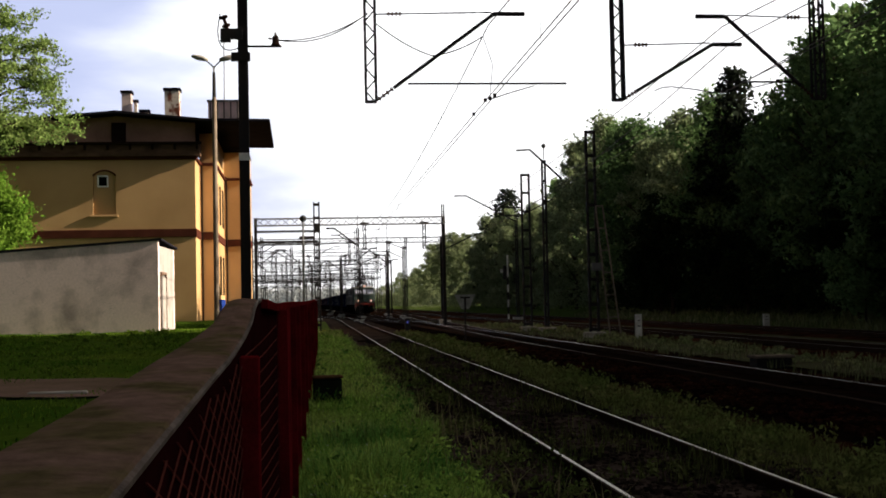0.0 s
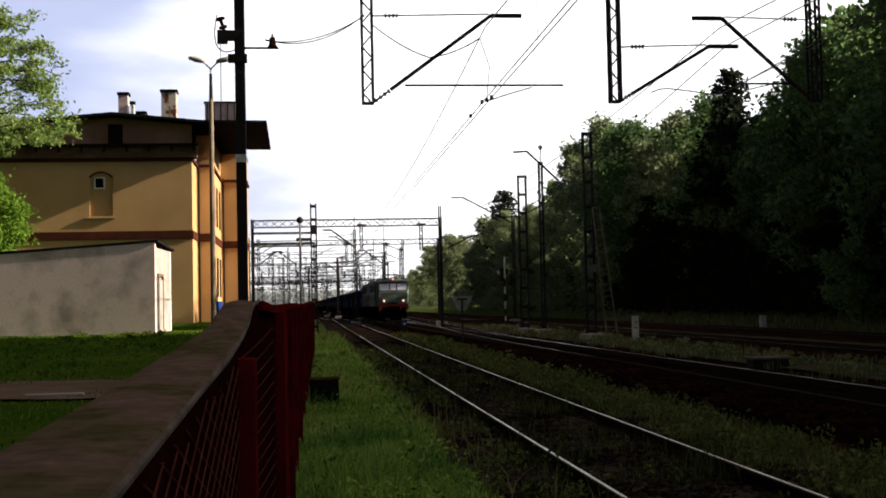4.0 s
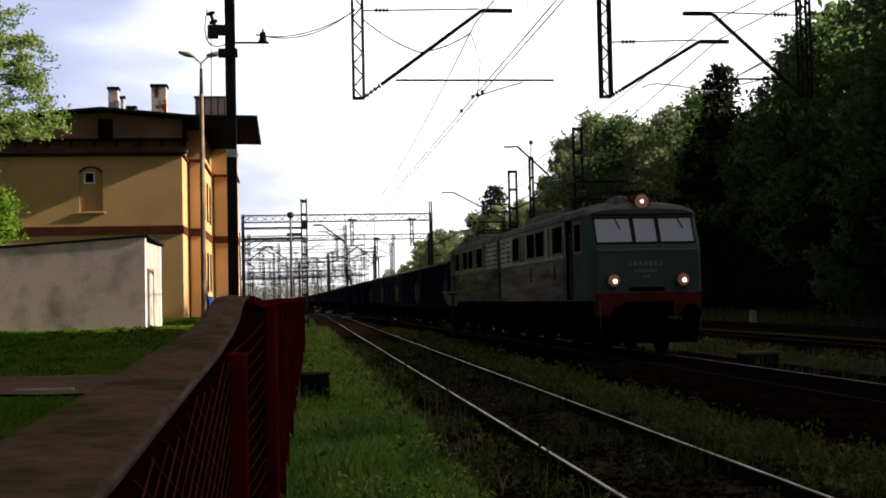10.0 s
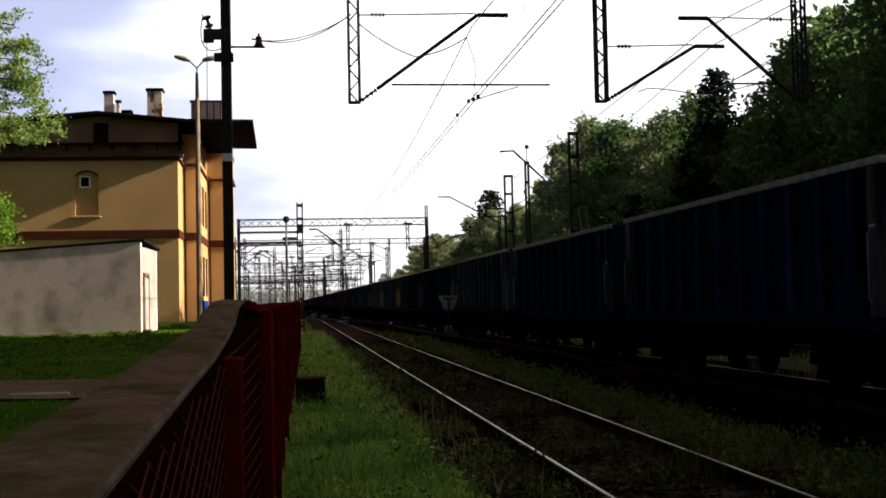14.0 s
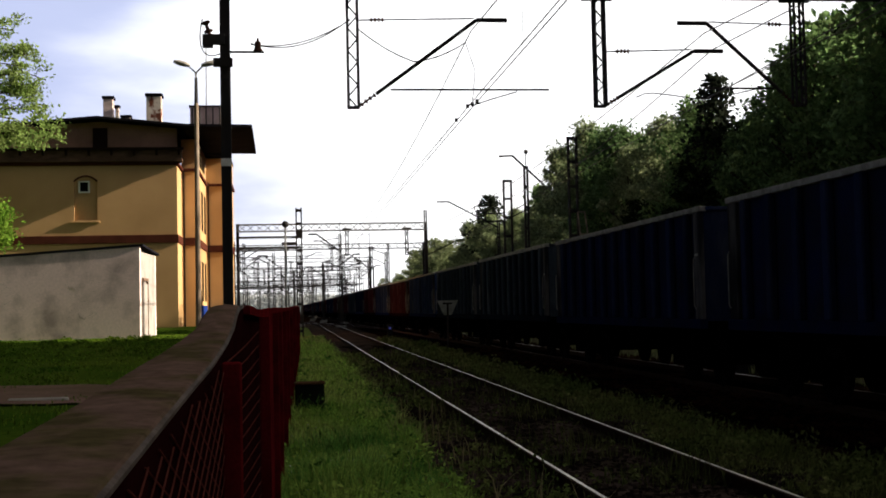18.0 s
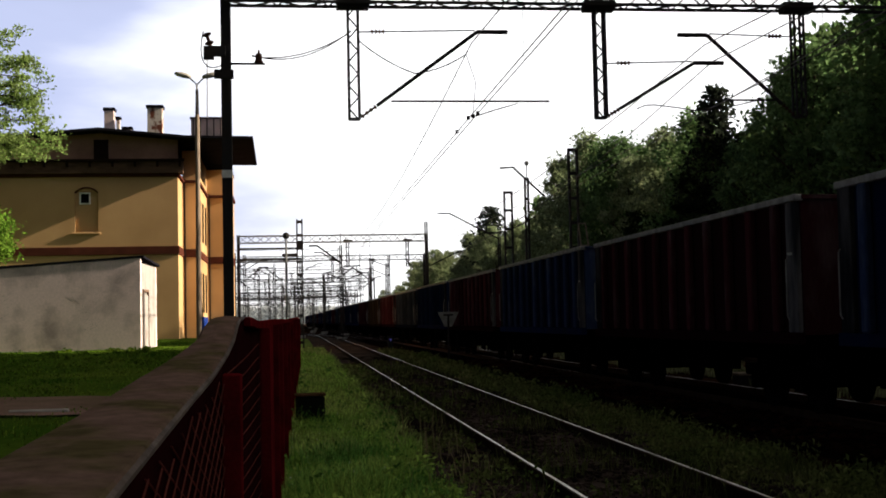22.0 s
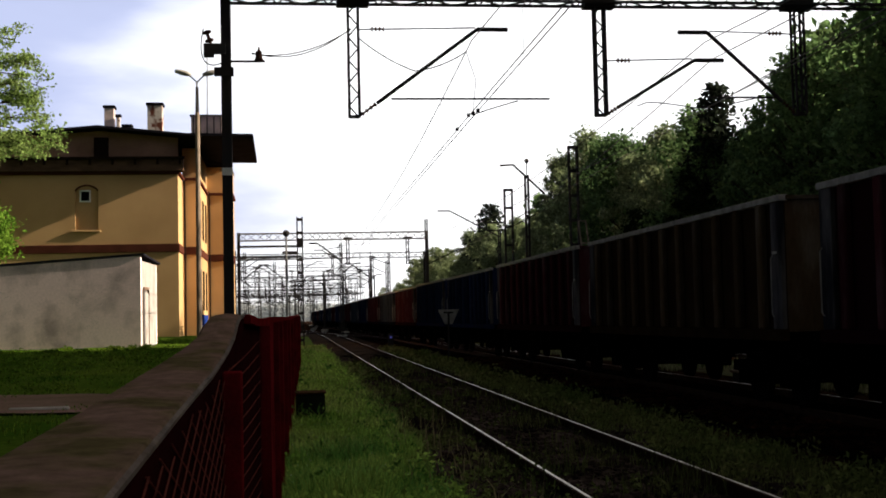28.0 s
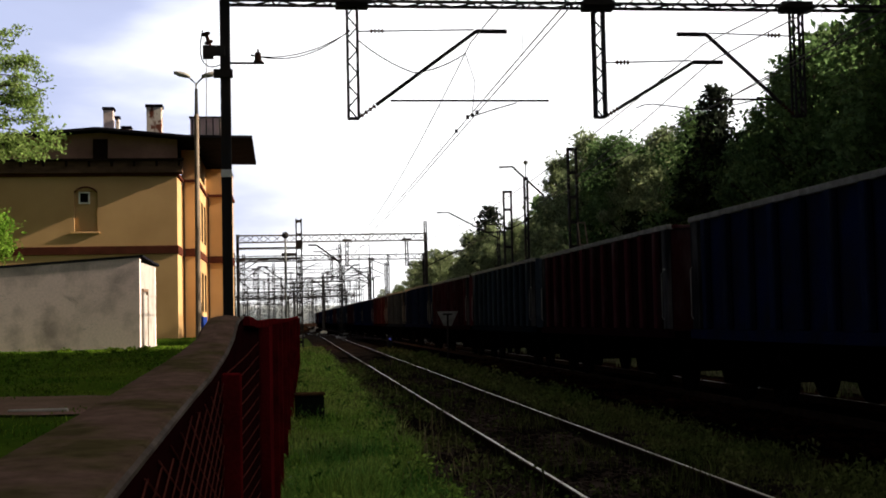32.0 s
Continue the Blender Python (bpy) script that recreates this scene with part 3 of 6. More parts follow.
def drop_post(p, x, y, z0, z1, far=False):
    bm = bmesh.new()
    lattice(bm, (x, y, z0), (x, y, z1), 0.20, 0.20, 0.24 if not far else 0.6, 0.042 if not far else 0.06, 0.027 if not far else 0.03, laced=((0, 1), (1, 2), (2, 3), (3, 0)) if far else ((0, 1), (1, 2)))
    post = part("drop_post", bm, STEEL, p)
    part("bracket", boxes((x - 0.32, x + 0.32, y - 0.16, y + 0.16, z1 - 0.10, z1 + 0.10)), STEEL, p)
    return post


def cantilever(p, x, y, z0, s, reach, tip_z, reg, far=False):
    """A sloping arm from the foot of a drop post at x, to side s."""
    k = 1.6 if far else 1.0
    foot, knee = (x + s * 0.12, y, z0 + 0.03), (x + s * reach, y, tip_z)
    bm = bmesh.new()
    tube(bm, (Vector(foot).lerp(Vector(knee), 0.14), knee), 0.041 * k, 6)
    tube(bm, (knee, (x + s * (reach + 0.62), y, tip_z)), 0.046 * k, 6)
    arm = part("cantilever_arm", bm, STEEL, p)
    if far:
        return
    part("arm_insulator", insulator(bmesh.new(), foot, Vector(foot).lerp(Vector(knee), 0.14), 0.05, 4), PORCELAIN, arm)
    bm = bmesh.new()
    tube(bm, ((x + s * 0.1, y, tip_z - 0.02), (x + s * (reach - 0.05), y, tip_z + 0.03)), 0.015, 5)
    part("tie_rod", bm, STEEL, arm)
    part("tie_insulator", insulator(bmesh.new(), (x + s * 0.34, y, tip_z - 0.01), (x + s * 0.64, y, tip_z - 0.008), 0.05, 4), PORCELAIN, arm)
    if reg:
        r0, r1, rz = reg
        bm = bmesh.new()
        tube(bm, ((x + s * r0, y, rz), (x + s * r1, y, rz)), 0.022, 6)
        part("registration_arm", bm, STEEL, arm)


def portal(y, x0, x1, z, drops, far=True, legs=(True, True), label="steel lattice portal that carries the overhead line"):
    p = tagged(empty("catenary_portal", pose(x0, y, 0)), label, "portal", "portals over the tracks")
    ox = x0
    bm = bmesh.new()
    lattice(bm, (0, 0, z), (x1 - x0, 0, z), 0.42, 0.42 if not far else 0.50, 0.62 if far else 0.5, 0.08 if far else 0.055, 0.045 if far else 0.028)
    part("beam", bm, STEEL if not far else STEEL_GREY, p)
    for lx, want in ((0, legs[0]), (x1 - x0, legs[1])):
        if want:
            slim = 0.7 if far else 0.62
            base = 0.7 if lx + ox < -0.6 else -0.3
            bm = bmesh.new()
            for sx in (-1, 1):
                box(bm, lx + sx * 0.11 * slim - 0.03, lx + sx * 0.11 * slim + 0.03, -0.10, 0.10, base, z + 0.35)
            box(bm, lx - 0.08 * slim, lx + 0.08 * slim, -0.03 if far else -0.088, 0.03, base, z + 0.3)
            for k in range(9):
                zz = base + 0.5 + k * (z - base) / 9
                box(bm, lx - 0.15 * slim, lx + 0.15 * slim, -0.105, 0.105, zz, zz + 0.07)
            part("leg", bm, STEEL, p)
            part("footing", boxes((lx - 0.4, lx + 0.4, -0.4, 0.4, base - 0.2, base + 0.12), bevel=0.03), PALE_CONCRETE, p)
    for x, z0, arms in drops:
        drop_post(p, x - ox, 0, z0, z - 0.2, far)
        for s, reach, tip, reg in arms:
            cantilever(p, x - ox, 0, z0, s, reach, tip, reg, far)
    return p


portal(25.0, -1.0, 14.2, 8.08, [
    (1.50, 5.56, [(1, 2.50, 7.33, (0.74, 3.95, 5.92))]),
    (6.52, 5.58, [(1, 1.99, 6.72, None)]),
    (10.75, 5.60, [(-1, 1.95, 7.30, (0.5, 2.0, 5.95))]),
], far=False, legs=(True, True), label="dark steel portal with hanging lattice posts over three tracks")
portal(93.0, -3.0, 10.75, 7.60, [(4.9, 5.5, [(-1, 2.2, 7.1, None)]), (9.3, 5.5, [])])
for k, y in enumerate((128, 162, 198, 236, 280, 330, 390)):
    portal(y, -6.0 - 3.0 * (k % 3), 11.5 + 3 * ((k + 1) % 2), 7.9, [(x + 0.8 * (k % 3), 5.5, [((-1) ** (k + j), 2.2, 7.1, None)]) for j, x in enumerate((-4.0, 0.6, 5.2, 9.2))])


def overhead_line(label, xs, ys, z_contact, z_mess, double=False):
    """Contact wire, messenger and droppers between supports at ys."""
    w = tagged(empty("overhead_line"), label, "overhead line", "overhead lines")
    pts = list(zip(xs, ys))
    for off in ((-0.05, 0.05) if double else (0.0,)):
        bm = bmesh.new()
        tube(bm, [(x + off, y, z_contact) for x, y in pts], 0.0105, 5)
        part("contact_wire", bm, COPPER, w)
    bm = bmesh.new()
    line = []
    for (xa, ya), (xb, yb) in zip(pts, pts[1:]):
        for k in range(12):
            u = k / 12
            line.append((xa + (xb - xa) * u, ya + (yb - ya) * u, z_mess - 4 * u * (1 - u) * 0.95))
    line.append((*pts[-1], z_mess))
    tube(bm, line, 0.012, 5)
    part("messenger_wire", bm, COPPER, w)
    for i, (x, y, z) in enumerate(line):
        if i % 2 and y < 170:
            bm = bmesh.new()
            tube(bm, ((x, y, z_contact), (x, y, z)), 0.004, 4)
            part("dropper", bm, COPPER, w)
    return w


SUPPORTS = (-43, 25, 93, 161, 229, 330)
overhead_line("twin contact wire and messenger over the siding", [3.2, 3.88, 4.75, 5.0, 5.9, 7.0], SUPPORTS, 5.62, 7.1, True)
overhead_line("contact wire and messenger over the main line", [8.8, 8.75, 9.1, 8.9, 9.0, 9.0], SUPPORTS, 5.75, 7.1)
overhead_line("second wire that crosses towards the turnout", [6.2, 8.9, 12.2, 15.5, 17.0, 17.0], SUPPORTS, 5.8, 6.75)

# cross wires between the far masts of the station throat
g = np.random.default_rng(17)
for y in np.arange(104, 330, 14.0):
    span = tagged(empty("span_wires", pose(0, y, 0)), "thin cross wires between two far posts", "overhead line", "overhead lines")
    x0, x1 = -0.10 * y + g.uniform(-2, 4), 0.055 * y + g.uniform(-1.5, 3)
    for x in (x0, x1):
        part("post", tube(bmesh.new(), ((x, 0, -0.4), (x, 0, g.uniform(8.6, 9.4))), 0.00028 * y, 6), STEEL, span)
    for k in range(3):
        z = g.uniform(5.6, 8.5)
        part("wire", tube(bmesh.new(), [(x0 + (x1 - x0) * u, 0, z - 1.1 * u * (1 - u)) for u in np.linspace(0, 1, 8)], 0.00016 * y, 4), STEEL, span)

# curved steady arms that hold the contact wires at the near portal
steady = tagged(empty("steady_arms", pose(0, 25.0, 0)), "thin curved steady arms clipped to the contact wires", "overhead line")
for pts in (((3.88, 5.60), (4.28, 5.73), (4.80, 5.88)), ((7.27, 5.77), (7.45, 5.84), (7.63, 5.85), (8.08, 5.80), (8.52, 5.73), (9.07, 5.84)), ((8.52, 5.73), (9.2, 5.80), (9.88, 5.95))):
    part("steady_arm", tube(bmesh.new(), [(x, 0, z) for x, z in pts], 0.013, 6), STEEL, steady)
for x, y, z in ((3.88, 0, 5.61), (3.83, 0.3, 5.62), (3.93, -0.3, 5.62), (8.75, 0, 5.75), (9.88, 0, 5.95), (3.86, 2.2, 5.62)):
    part("wire_clip", boxes((x - 0.03, x + 0.03, y - 0.03, y + 0.03, z - 0.02, z + 0.05)), STEEL, steady)


# ---- station building ----
station = tagged(empty("station_building", pose(-5.72, 73.1, 0.75)), "two-storey ochre station building with maroon bands and a wide flat eave", "building")
H_EAVE, SKIRT_TOP = 9.37, 10.10
S = station


def wall_with_hole(x0, x1, z0, z1, y0, y1, hole):
    hx0, hx1, hz0, hz1 = hole
    return boxes((x0, hx0, y0, y1, z0, z1), (hx1, x1, y0, y1, z0, z1), (hx0, hx1, y0, y1, z0, hz0), (hx0, hx1, y0, y1, hz1, z1))


# local frame: origin at the near track-side corner, on the ground
front = part("wall", wall_with_hole(-17.5, 0, -0.3, H_EAVE, 0, 0.45, (-5.68, -4.42, 6.10, 8.42)), OCHRE, S)
part("wall", boxes((-0.45, 0, 0.452, 3.4, -0.3, H_EAVE)), OCHRE, S)
part("wall", boxes((-17.5, -17.05, 0.452, 17, -0.3, H_EAVE)), OCHRE, S)
part("wall", boxes((0.002, 0.90, 3.40, 3.85, -0.3, 11.15)), OCHRE, S)
part("wall", boxes((0.45, 0.90, 3.852, 12.6, -0.3, 11.15)), OCHRE, S)
part("wall", boxes((0.902, 2.52, 12.6, 13.05, -0.3, 11.1)), OCHRE, S)
part("wall", boxes((2.07, 2.52, 13.052, 17, -0.3, 11.1)), OCHRE, S)
part("wall", boxes((-17.5, 2.52, 17.0, 17.4, -0.3, H_EAVE)), OCHRE, S)
# maroon string courses, a hand proud
for x0, x1, y0, y1 in ((-17.5, 0.07, -0.07, -0.002), (0.002, 0.07, 0.0, 3.33), (0.072, 0.97, 3.33, 3.398), (0.902, 0.97, 3.40, 12.53), (0.972, 2.59, 12.53, 12.598), (2.522, 2.59, 12.6, 17)):
    part("string_course", boxes((x0, x1, y0, y1, 4.80, 5.27), bevel=0.02), MAROON, S)
    part("cornice", boxes((x0 - 0.02, x1 + 0.06, y0 - 0.06, y1, H_EAVE - 0.16, H_EAVE + 0.02), bevel=0.02), MAROON, S)
part("dado", boxes((0.902, 0.915, 3.45, 12.5, -0.2, 1.25)), BLUE_PAINT, S, "blue painted dado")
for x, y in ((0.12, 3.31), (1.05, 12.5)):
    bm = bmesh.new()
    tube(bm, ((x, y, 0), (x, y, H_EAVE + 0.1)), 0.05, 8)
    part("downpipe", bm, TIMBER, S)
# blocked window with a small pane at its head, in a shallow niche
niche = part("blind_window", boxes((-5.66, -4.44, 0.12, 0.30, 6.05, 8.45)), OCHRE, S)
bm = tube(bmesh.new(), [(-5.05 + 0.82 * math.cos(a), -0.02, 7.80 + 0.82 * math.sin(a)) for a in np.linspace(math.pi * 0.78, math.pi * 0.22, 10)], 0.055, 6)
part("arch", bm, MAROON, niche)
part("window_sill", boxes((-5.88, -4.28, -0.10, 0.12, 5.98, 6.10), bevel=0.02), OCHRE, niche)
part("window_frame", boxes((-5.45, -5.37, 0.04, 0.12, 7.75, 8.30), (-4.92, -4.84, 0.04, 0.12, 7.75, 8.30), (-5.45, -4.84, 0.04, 0.12, 7.68, 7.76), (-5.45, -4.84, 0.04, 0.12, 8.28, 8.36)), WHITE_PAINT, niche, "white frame of the small pane")
part("pane", boxes((-5.37, -4.92, 0.09, 0.11, 7.76, 8.28)), BLACK_GLASS, niche)
# Windows added on the track wall to cut the warm light it throws back.
for y in (5.2, 8.0, 10.8):
    for z0, z1 in ((1.6, 3.9), (6.0, 8.3)):
        w = part("window", boxes((0.902, 0.93, y - 0.68, y - 0.60, z0 - 0.08, z1 + 0.08), (0.902, 0.93, y + 0.60, y + 0.68, z0 - 0.08, z1 + 0.08), (0.902, 0.93, y - 0.60, y + 0.60, z0 - 0.08, z0), (0.902, 0.93, y - 0.60, y + 0.60, z1, z1 + 0.08), (0.902, 0.925, y - 0.03, y + 0.03, z0, z1)), TIMBER, S, "dark timber window added to cut the track wall's bounce")
        part("pane", boxes((0.902, 0.912, y - 0.60, y + 0.60, z0, z1)), BLACK_GLASS, w)
# skirt roof over the front, with rafters below
SKIRT_WOOD = material("weathered_skirt_boards", (0.125, 0.072, 0.048), 0.9, second=(0.06, 0.036, 0.026), scale=1.3, fine=18, amount=0.3, stretch=(1, 1, 3), spec=0.0)
bm = prism(bmesh.new(), ((-17.9, H_EAVE + 0.021), (0.32, H_EAVE + 0.021), (0.32, SKIRT_TOP), (-17.9, SKIRT_TOP)), -0.38, 0.4)
part("skirt_roof", bm, SKIRT_WOOD, S, "weathered timber skirt under the gable")
bm = boxes((-18.0, 0.42, -0.62, -0.385, SKIRT_TOP - 0.06, SKIRT_TOP + 0.07))
part("skirt_fascia", bm, TIMBER, S)
for k in range(15):
    x = -17.2 + 1.24 * k
    part("bracket", boxes((x - 0.06, x + 0.06, -0.55, -0.382, SKIRT_TOP - 0.36, SKIRT_TOP - 0.062)), TIMBER, S)
# attic wall set back in shade, timber posts on it
part("attic_wall", prism(bmesh.new(), ((-17.0, SKIRT_TOP - 0.05), (0.0, SKIRT_TOP - 0.05), (0.0, 11.33), (-4.3, 11.74), (-9.5, 11.32), (-17.0, 11.02)), 0.2, 0.5), ATTIC, S)
for x, w in ((-4.25, 0.40), (-10.4, 0.2)):
    part("attic_post", boxes((x - w, x + w, 0.05, 0.198, SKIRT_TOP, 11.35)), TIMBER, S)
# low roof with a wide overhang
roof_top = ((-18.6, 11.10), (-9.6, 11.46), (-4.3, 11.90), (0.55, 11.44), (4.28, 11.38))
bm = prism(bmesh.new(), [*roof_top, *[(x, z - 0.14) for x, z in reversed(roof_top)]], -0.95, 11.5)
roof = part("roof", bm, ROOFING, S)
part("roof", prism(bmesh.new(), ((-18.6, 11.0), (-4.3, 11.8), (2.54, 11.26), (2.54, 11.12), (-4.3, 11.66), (-18.6, 10.86)), 11.502, 18), ROOFING, S)


def chimney(x, y, w, d, z0, z1, mat, label):
    c = part("chimney", boxes((x - w, x + w, y - d, y + d, z0, z1 - 0.16), bevel=0.02), mat, roof, label)
    part("cap", boxes((x - w - 0.07, x + w + 0.07, y - d - 0.07, y + d + 0.07, z1 - 0.16, z1), bevel=0.02), ROOFING, c)


chimney(-3.95, 1.6, 0.27, 0.35, 11.6, 13.38, WHITEWASH, "pale plastered chimney")
chimney(-3.55, 2.3, 0.10, 0.12, 11.6, 13.00, BRICKY, "thin clay flue")
chimney(-3.0, 2.0, 0.24, 0.24, 11.6, 12.35, BRICKY, "short chimney stub")
chimney(-1.32, 1.2, 0.42, 0.45, 11.5, 13.45, BRICKY, "chimney of sooty brick with lost plaster")
vent = part("roof_vent", boxes((0.56, 2.36, 3.2, 5.2, 11.3, 13.05)), WHITEWASH, roof, "whitewashed roof vent box")
for k in range(5):
    x = 0.70 + k * 0.40
    part("slat", boxes((x - 0.035, x + 0.035, 3.14, 3.198, 11.4, 13.0)), STEEL, vent)
part("vent_lid", boxes((0.50, 2.42, 3.05, 5.3, 13.052, 13.12)), ROOFING, vent)

part("aerial", tube(bmesh.new(), ((1.48, 3.9, 12.9), (1.51, 3.9, 16.8)), 0.035, 6), STEEL_GREY, roof, "thin metal aerial rod")

# ---- shed ----
shed = tagged(empty("garden_shed", pose(-4.68, 43.6, 0.75, 0, 0, -2.2)), "stained whitewashed flat-roofed shed on the lawn", "shed")
body = part("wall", prism(bmesh.new(), ((0, -0.2), (0, 3.08), (-6.4, 2.68), (-6.4, -0.2)), 0, 0.3), WHITEWASH, shed)
part("wall", boxes((-0.3, 0, 0.302, 3.75, -0.2, 2.92)), END_WASH, shed, "whitewashed end wall, toned darker to balance the sun on it")
part("wall", boxes((-6.4, -6.1, 0.302, 3.75, -0.2, 2.60)), WHITEWASH, shed)
part("wall", prism(bmesh.new(), ((0, -0.2), (0, 3.0), (-6.4, 2.62), (-6.4, -0.2)), 3.752, 4.0), WHITEWASH, shed)
roofm = bmesh.new()
vs = [roofm.verts.new(p) for p in ((0.12, -0.03, 3.10), (0.12, 4.1, 2.95), (-6.6, 4.1, 2.53), (-6.6, -0.03, 2.69), (0.12, -0.03, 3.17), (0.12, 4.1, 3.02), (-6.6, 4.1, 2.60), (-6.6, -0.03, 2.76))]
for f in ((0, 3, 2, 1), (4, 5, 6, 7), (0, 1, 5, 4), (1, 2, 6, 5), (2, 3, 7, 6), (3, 0, 4, 7)):
    roofm.faces.new([vs[i] for i in f])
part("roof", roofm, ROOFING, shed)
door = part("door", boxes((0.002, 0.05, 0.55, 1.5, -0.02, 1.85)), END_WASH, shed, "pale plank door in the shed's end")
part("door_frame", boxes((0.002, 0.07, 0.45, 0.548, -0.02, 1.95), (0.002, 0.07, 1.502, 1.6, -0.02, 1.95), (0.002, 0.07, 0.45, 1.6, 1.952, 2.04)), DIRT, shed)
SCRIBBLE = material("faded_scribble", (0.24, 0.20, 0.19), 0.9, second=(0.50, 0.43, 0.41), scale=9, fine=40, amount=0.3, bump=0, threshold=(0.4, 0.62), spec=0.0)
g = np.random.default_rng(57)
for x0, x1, z0, z1, n in ((-5.7, -4.35, 1.0, 1.75, 9), (-2.3, -1.15, 0.55, 2.05, 12)):
    for k in range(n):
        x, z = g.uniform(x0, x1), g.uniform(z0, z1)
        bend, size = g.uniform(0, 6.28), g.uniform(0.10, 0.30)
        pts = [(x + size * math.sin(2.6 * u + bend), 0.0056, z + size * math.sin(1.7 * u + bend * 2)) for u in np.linspace(0, 2.2, 12)]
        part("scribble", tube(bmesh.new(), pts, 0.007, 4), SCRIBBLE, body, "faded unreadable scribble")
part("drainpipe", tube(bmesh.new(), ((0.09, 0.25, 0), (0.09, 0.25, 1.9)), 0.03, 6), STEEL_GREY, shed)


# ---- trees ----
def leaf_quads(points, size, rng):
    """Small bent leaf clumps at the points."""
    n = len(points)
    a = rng.normal(size=(n, 3))
    a /= np.linalg.norm(a, axis=1, keepdims=True)
    b = np.cross(a, rng.normal(size=(n, 3)))
    b /= np.linalg.norm(b, axis=1, keepdims=True)
    s = (size * rng.uniform(0.5, 1.3, n))[:, None]
    c = np.cross(a, b) * s * 0.18
    v = np.stack([points - a * s, points - b * s * 0.55 + c, points + a * s, points + b * s * 0.55 + c], 1).reshape(-1, 3)
    f = np.arange(4 * n).reshape(n, 4)
    return v, f


def crown_points(rng, n, height, radius, base, lobes, pine=False, high=1.0, puff=(0.20, 0.42)):
    pts = []
    if pine:
        whorls = 15
        for k in range(n):
            u = rng.uniform(0, 1) ** 1.25
            i = int(u * whorls)
            t = rng.uniform(0, 2 * math.pi)
            arm = 0.58 + 0.42 * math.sin(4 * t + i * 2.1) * math.cos(t * 1.5 + i)
            r = radius * (1 - 0.62 * u ** 1.6) * arm * math.sqrt(rng.uniform(0.03, 1))
            z = base + (height - base) * u
            pts.append((r * math.cos(t), r * math.sin(t), z - 0.18 * r + rng.uniform(-0.2, 0.2)))
        return np.array(pts), []
    blobs = []
    for k in range(lobes):
        u = (k + 0.5) / lobes
        z = base + (height - base) * (0.12 + 0.8 * u)
        wide = radius * math.sin(math.pi * min(0.97, 0.12 + 0.84 * u ** high)) ** 0.7
        t = k * 2.4 + rng.uniform(-0.4, 0.4)
        d = wide * rng.uniform(0.25, 0.95 if puff[1] > 0.3 else 0.78)
        blobs.append((d * math.cos(t), d * math.sin(t), z, radius * rng.uniform(*puff)))
    blobs.append((0, 0, height - radius * 0.35, radius * 0.35))
    weight = sum(b[3] ** 2 for b in blobs)
    for x, y, z, r in blobs:
        per = max(8, int(n * r * r / weight))
        q = rng.normal(size=(per, 3))
        q /= np.linalg.norm(q, axis=1, keepdims=True)
        far_out = np.where(rng.uniform(0, 1, per) < 0.30, rng.uniform(1.0, 1.75, per), 1.0)
        q *= (r * rng.uniform(0.1, 1.0, per) ** 0.5 * far_out)[:, None]
        q[:, 2] *= 0.72
        pts.append(q + np.array((x, y, z)))
    return np.concatenate(pts), blobs


def tree(name, seed, height, radius, base, n, size, mat, label, lobes=12, pine=False, high=1.0, puff=(0.20, 0.42), limbs=40):
    rng = np.random.default_rng(seed)
    t = tagged(empty(name), label, "tree", "trees of the forest edge")
    pts, blobs = crown_points(rng, n, height, radius, base, lobes, pine, high, puff)
    bm = bmesh.new()
    lean = rng.uniform(-0.3, 0.3, 2)
    stem = [(lean[0] * u * u, lean[1] * u * u, -0.3 + (height * 0.9 + 0.3) * u) for u in (0, 0.03, 0.25, 0.5, 0.75, 1)]
    tube(bm, stem, 0.017 * height, 8, 0.03)
    trunk = part("trunk", bm, BARK, t)
    for k, (x, y, z, r) in enumerate(blobs[:limbs]):
        z0 = max(1.5, z - r - abs(x) * 0.5 - 0.8)
        bm = bmesh.new()
        tube(bm, ((0, 0, z0), (x * 0.5, y * 0.5, (z0 + z) / 2 + 0.15), (x, y, z)), 0.006 * height, 5, 0.015)
        part("limb", bm, BARK, trunk)
    v, f = leaf_quads(pts, size, rng)
    me = raw("crown", v.tolist(), f.tolist(), mat)
    part("crown", me, None, t)
    return t


KINDS = [
    tree("deciduous_tree", 1, 17.0, 3.7, 0.8, 10500, 0.185, LEAF_A, "tall broadleaf tree in dark green leaf", 34),
    tree("deciduous_tree", 2, 17.0, 3.2, 1.2, 11000, 0.165, LIT_LEAF, "tall broadleaf tree with sunlight put into its pale leaf", 32),
    tree("deciduous_tree", 3, 17.0, 4.2, 0.6, 11000, 0.19, LEAF_B, "broad leafy tree with low hanging branches", 36),
    tree("deciduous_tree", 4, 17.0, 2.8, 1.6, 10500, 0.155, LIT_LEAF, "slender birch-like tree with sunlight put into its pale leaf", 30),
    tree("pine_tree", 5, 17.0, 3.6, 9.0, 2600, 0.24, NEEDLE, "dark pine tree at the forest edge", pine=True),
    tree("forest_tree", 6, 17.0, 4.6, 0.6, 3200, 0.42, SHADE_LEAF, "dense dark tree inside the forest", 20, limbs=4),
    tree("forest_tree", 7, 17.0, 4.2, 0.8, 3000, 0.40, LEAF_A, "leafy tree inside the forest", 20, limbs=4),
    tree("deciduous_tree", 8, 17.0, 4.2, 0.2, 9000, 0.27, SHADE_LEAF, "low tree at the forest edge with shade put into its leaves", 26, limbs=6),
]
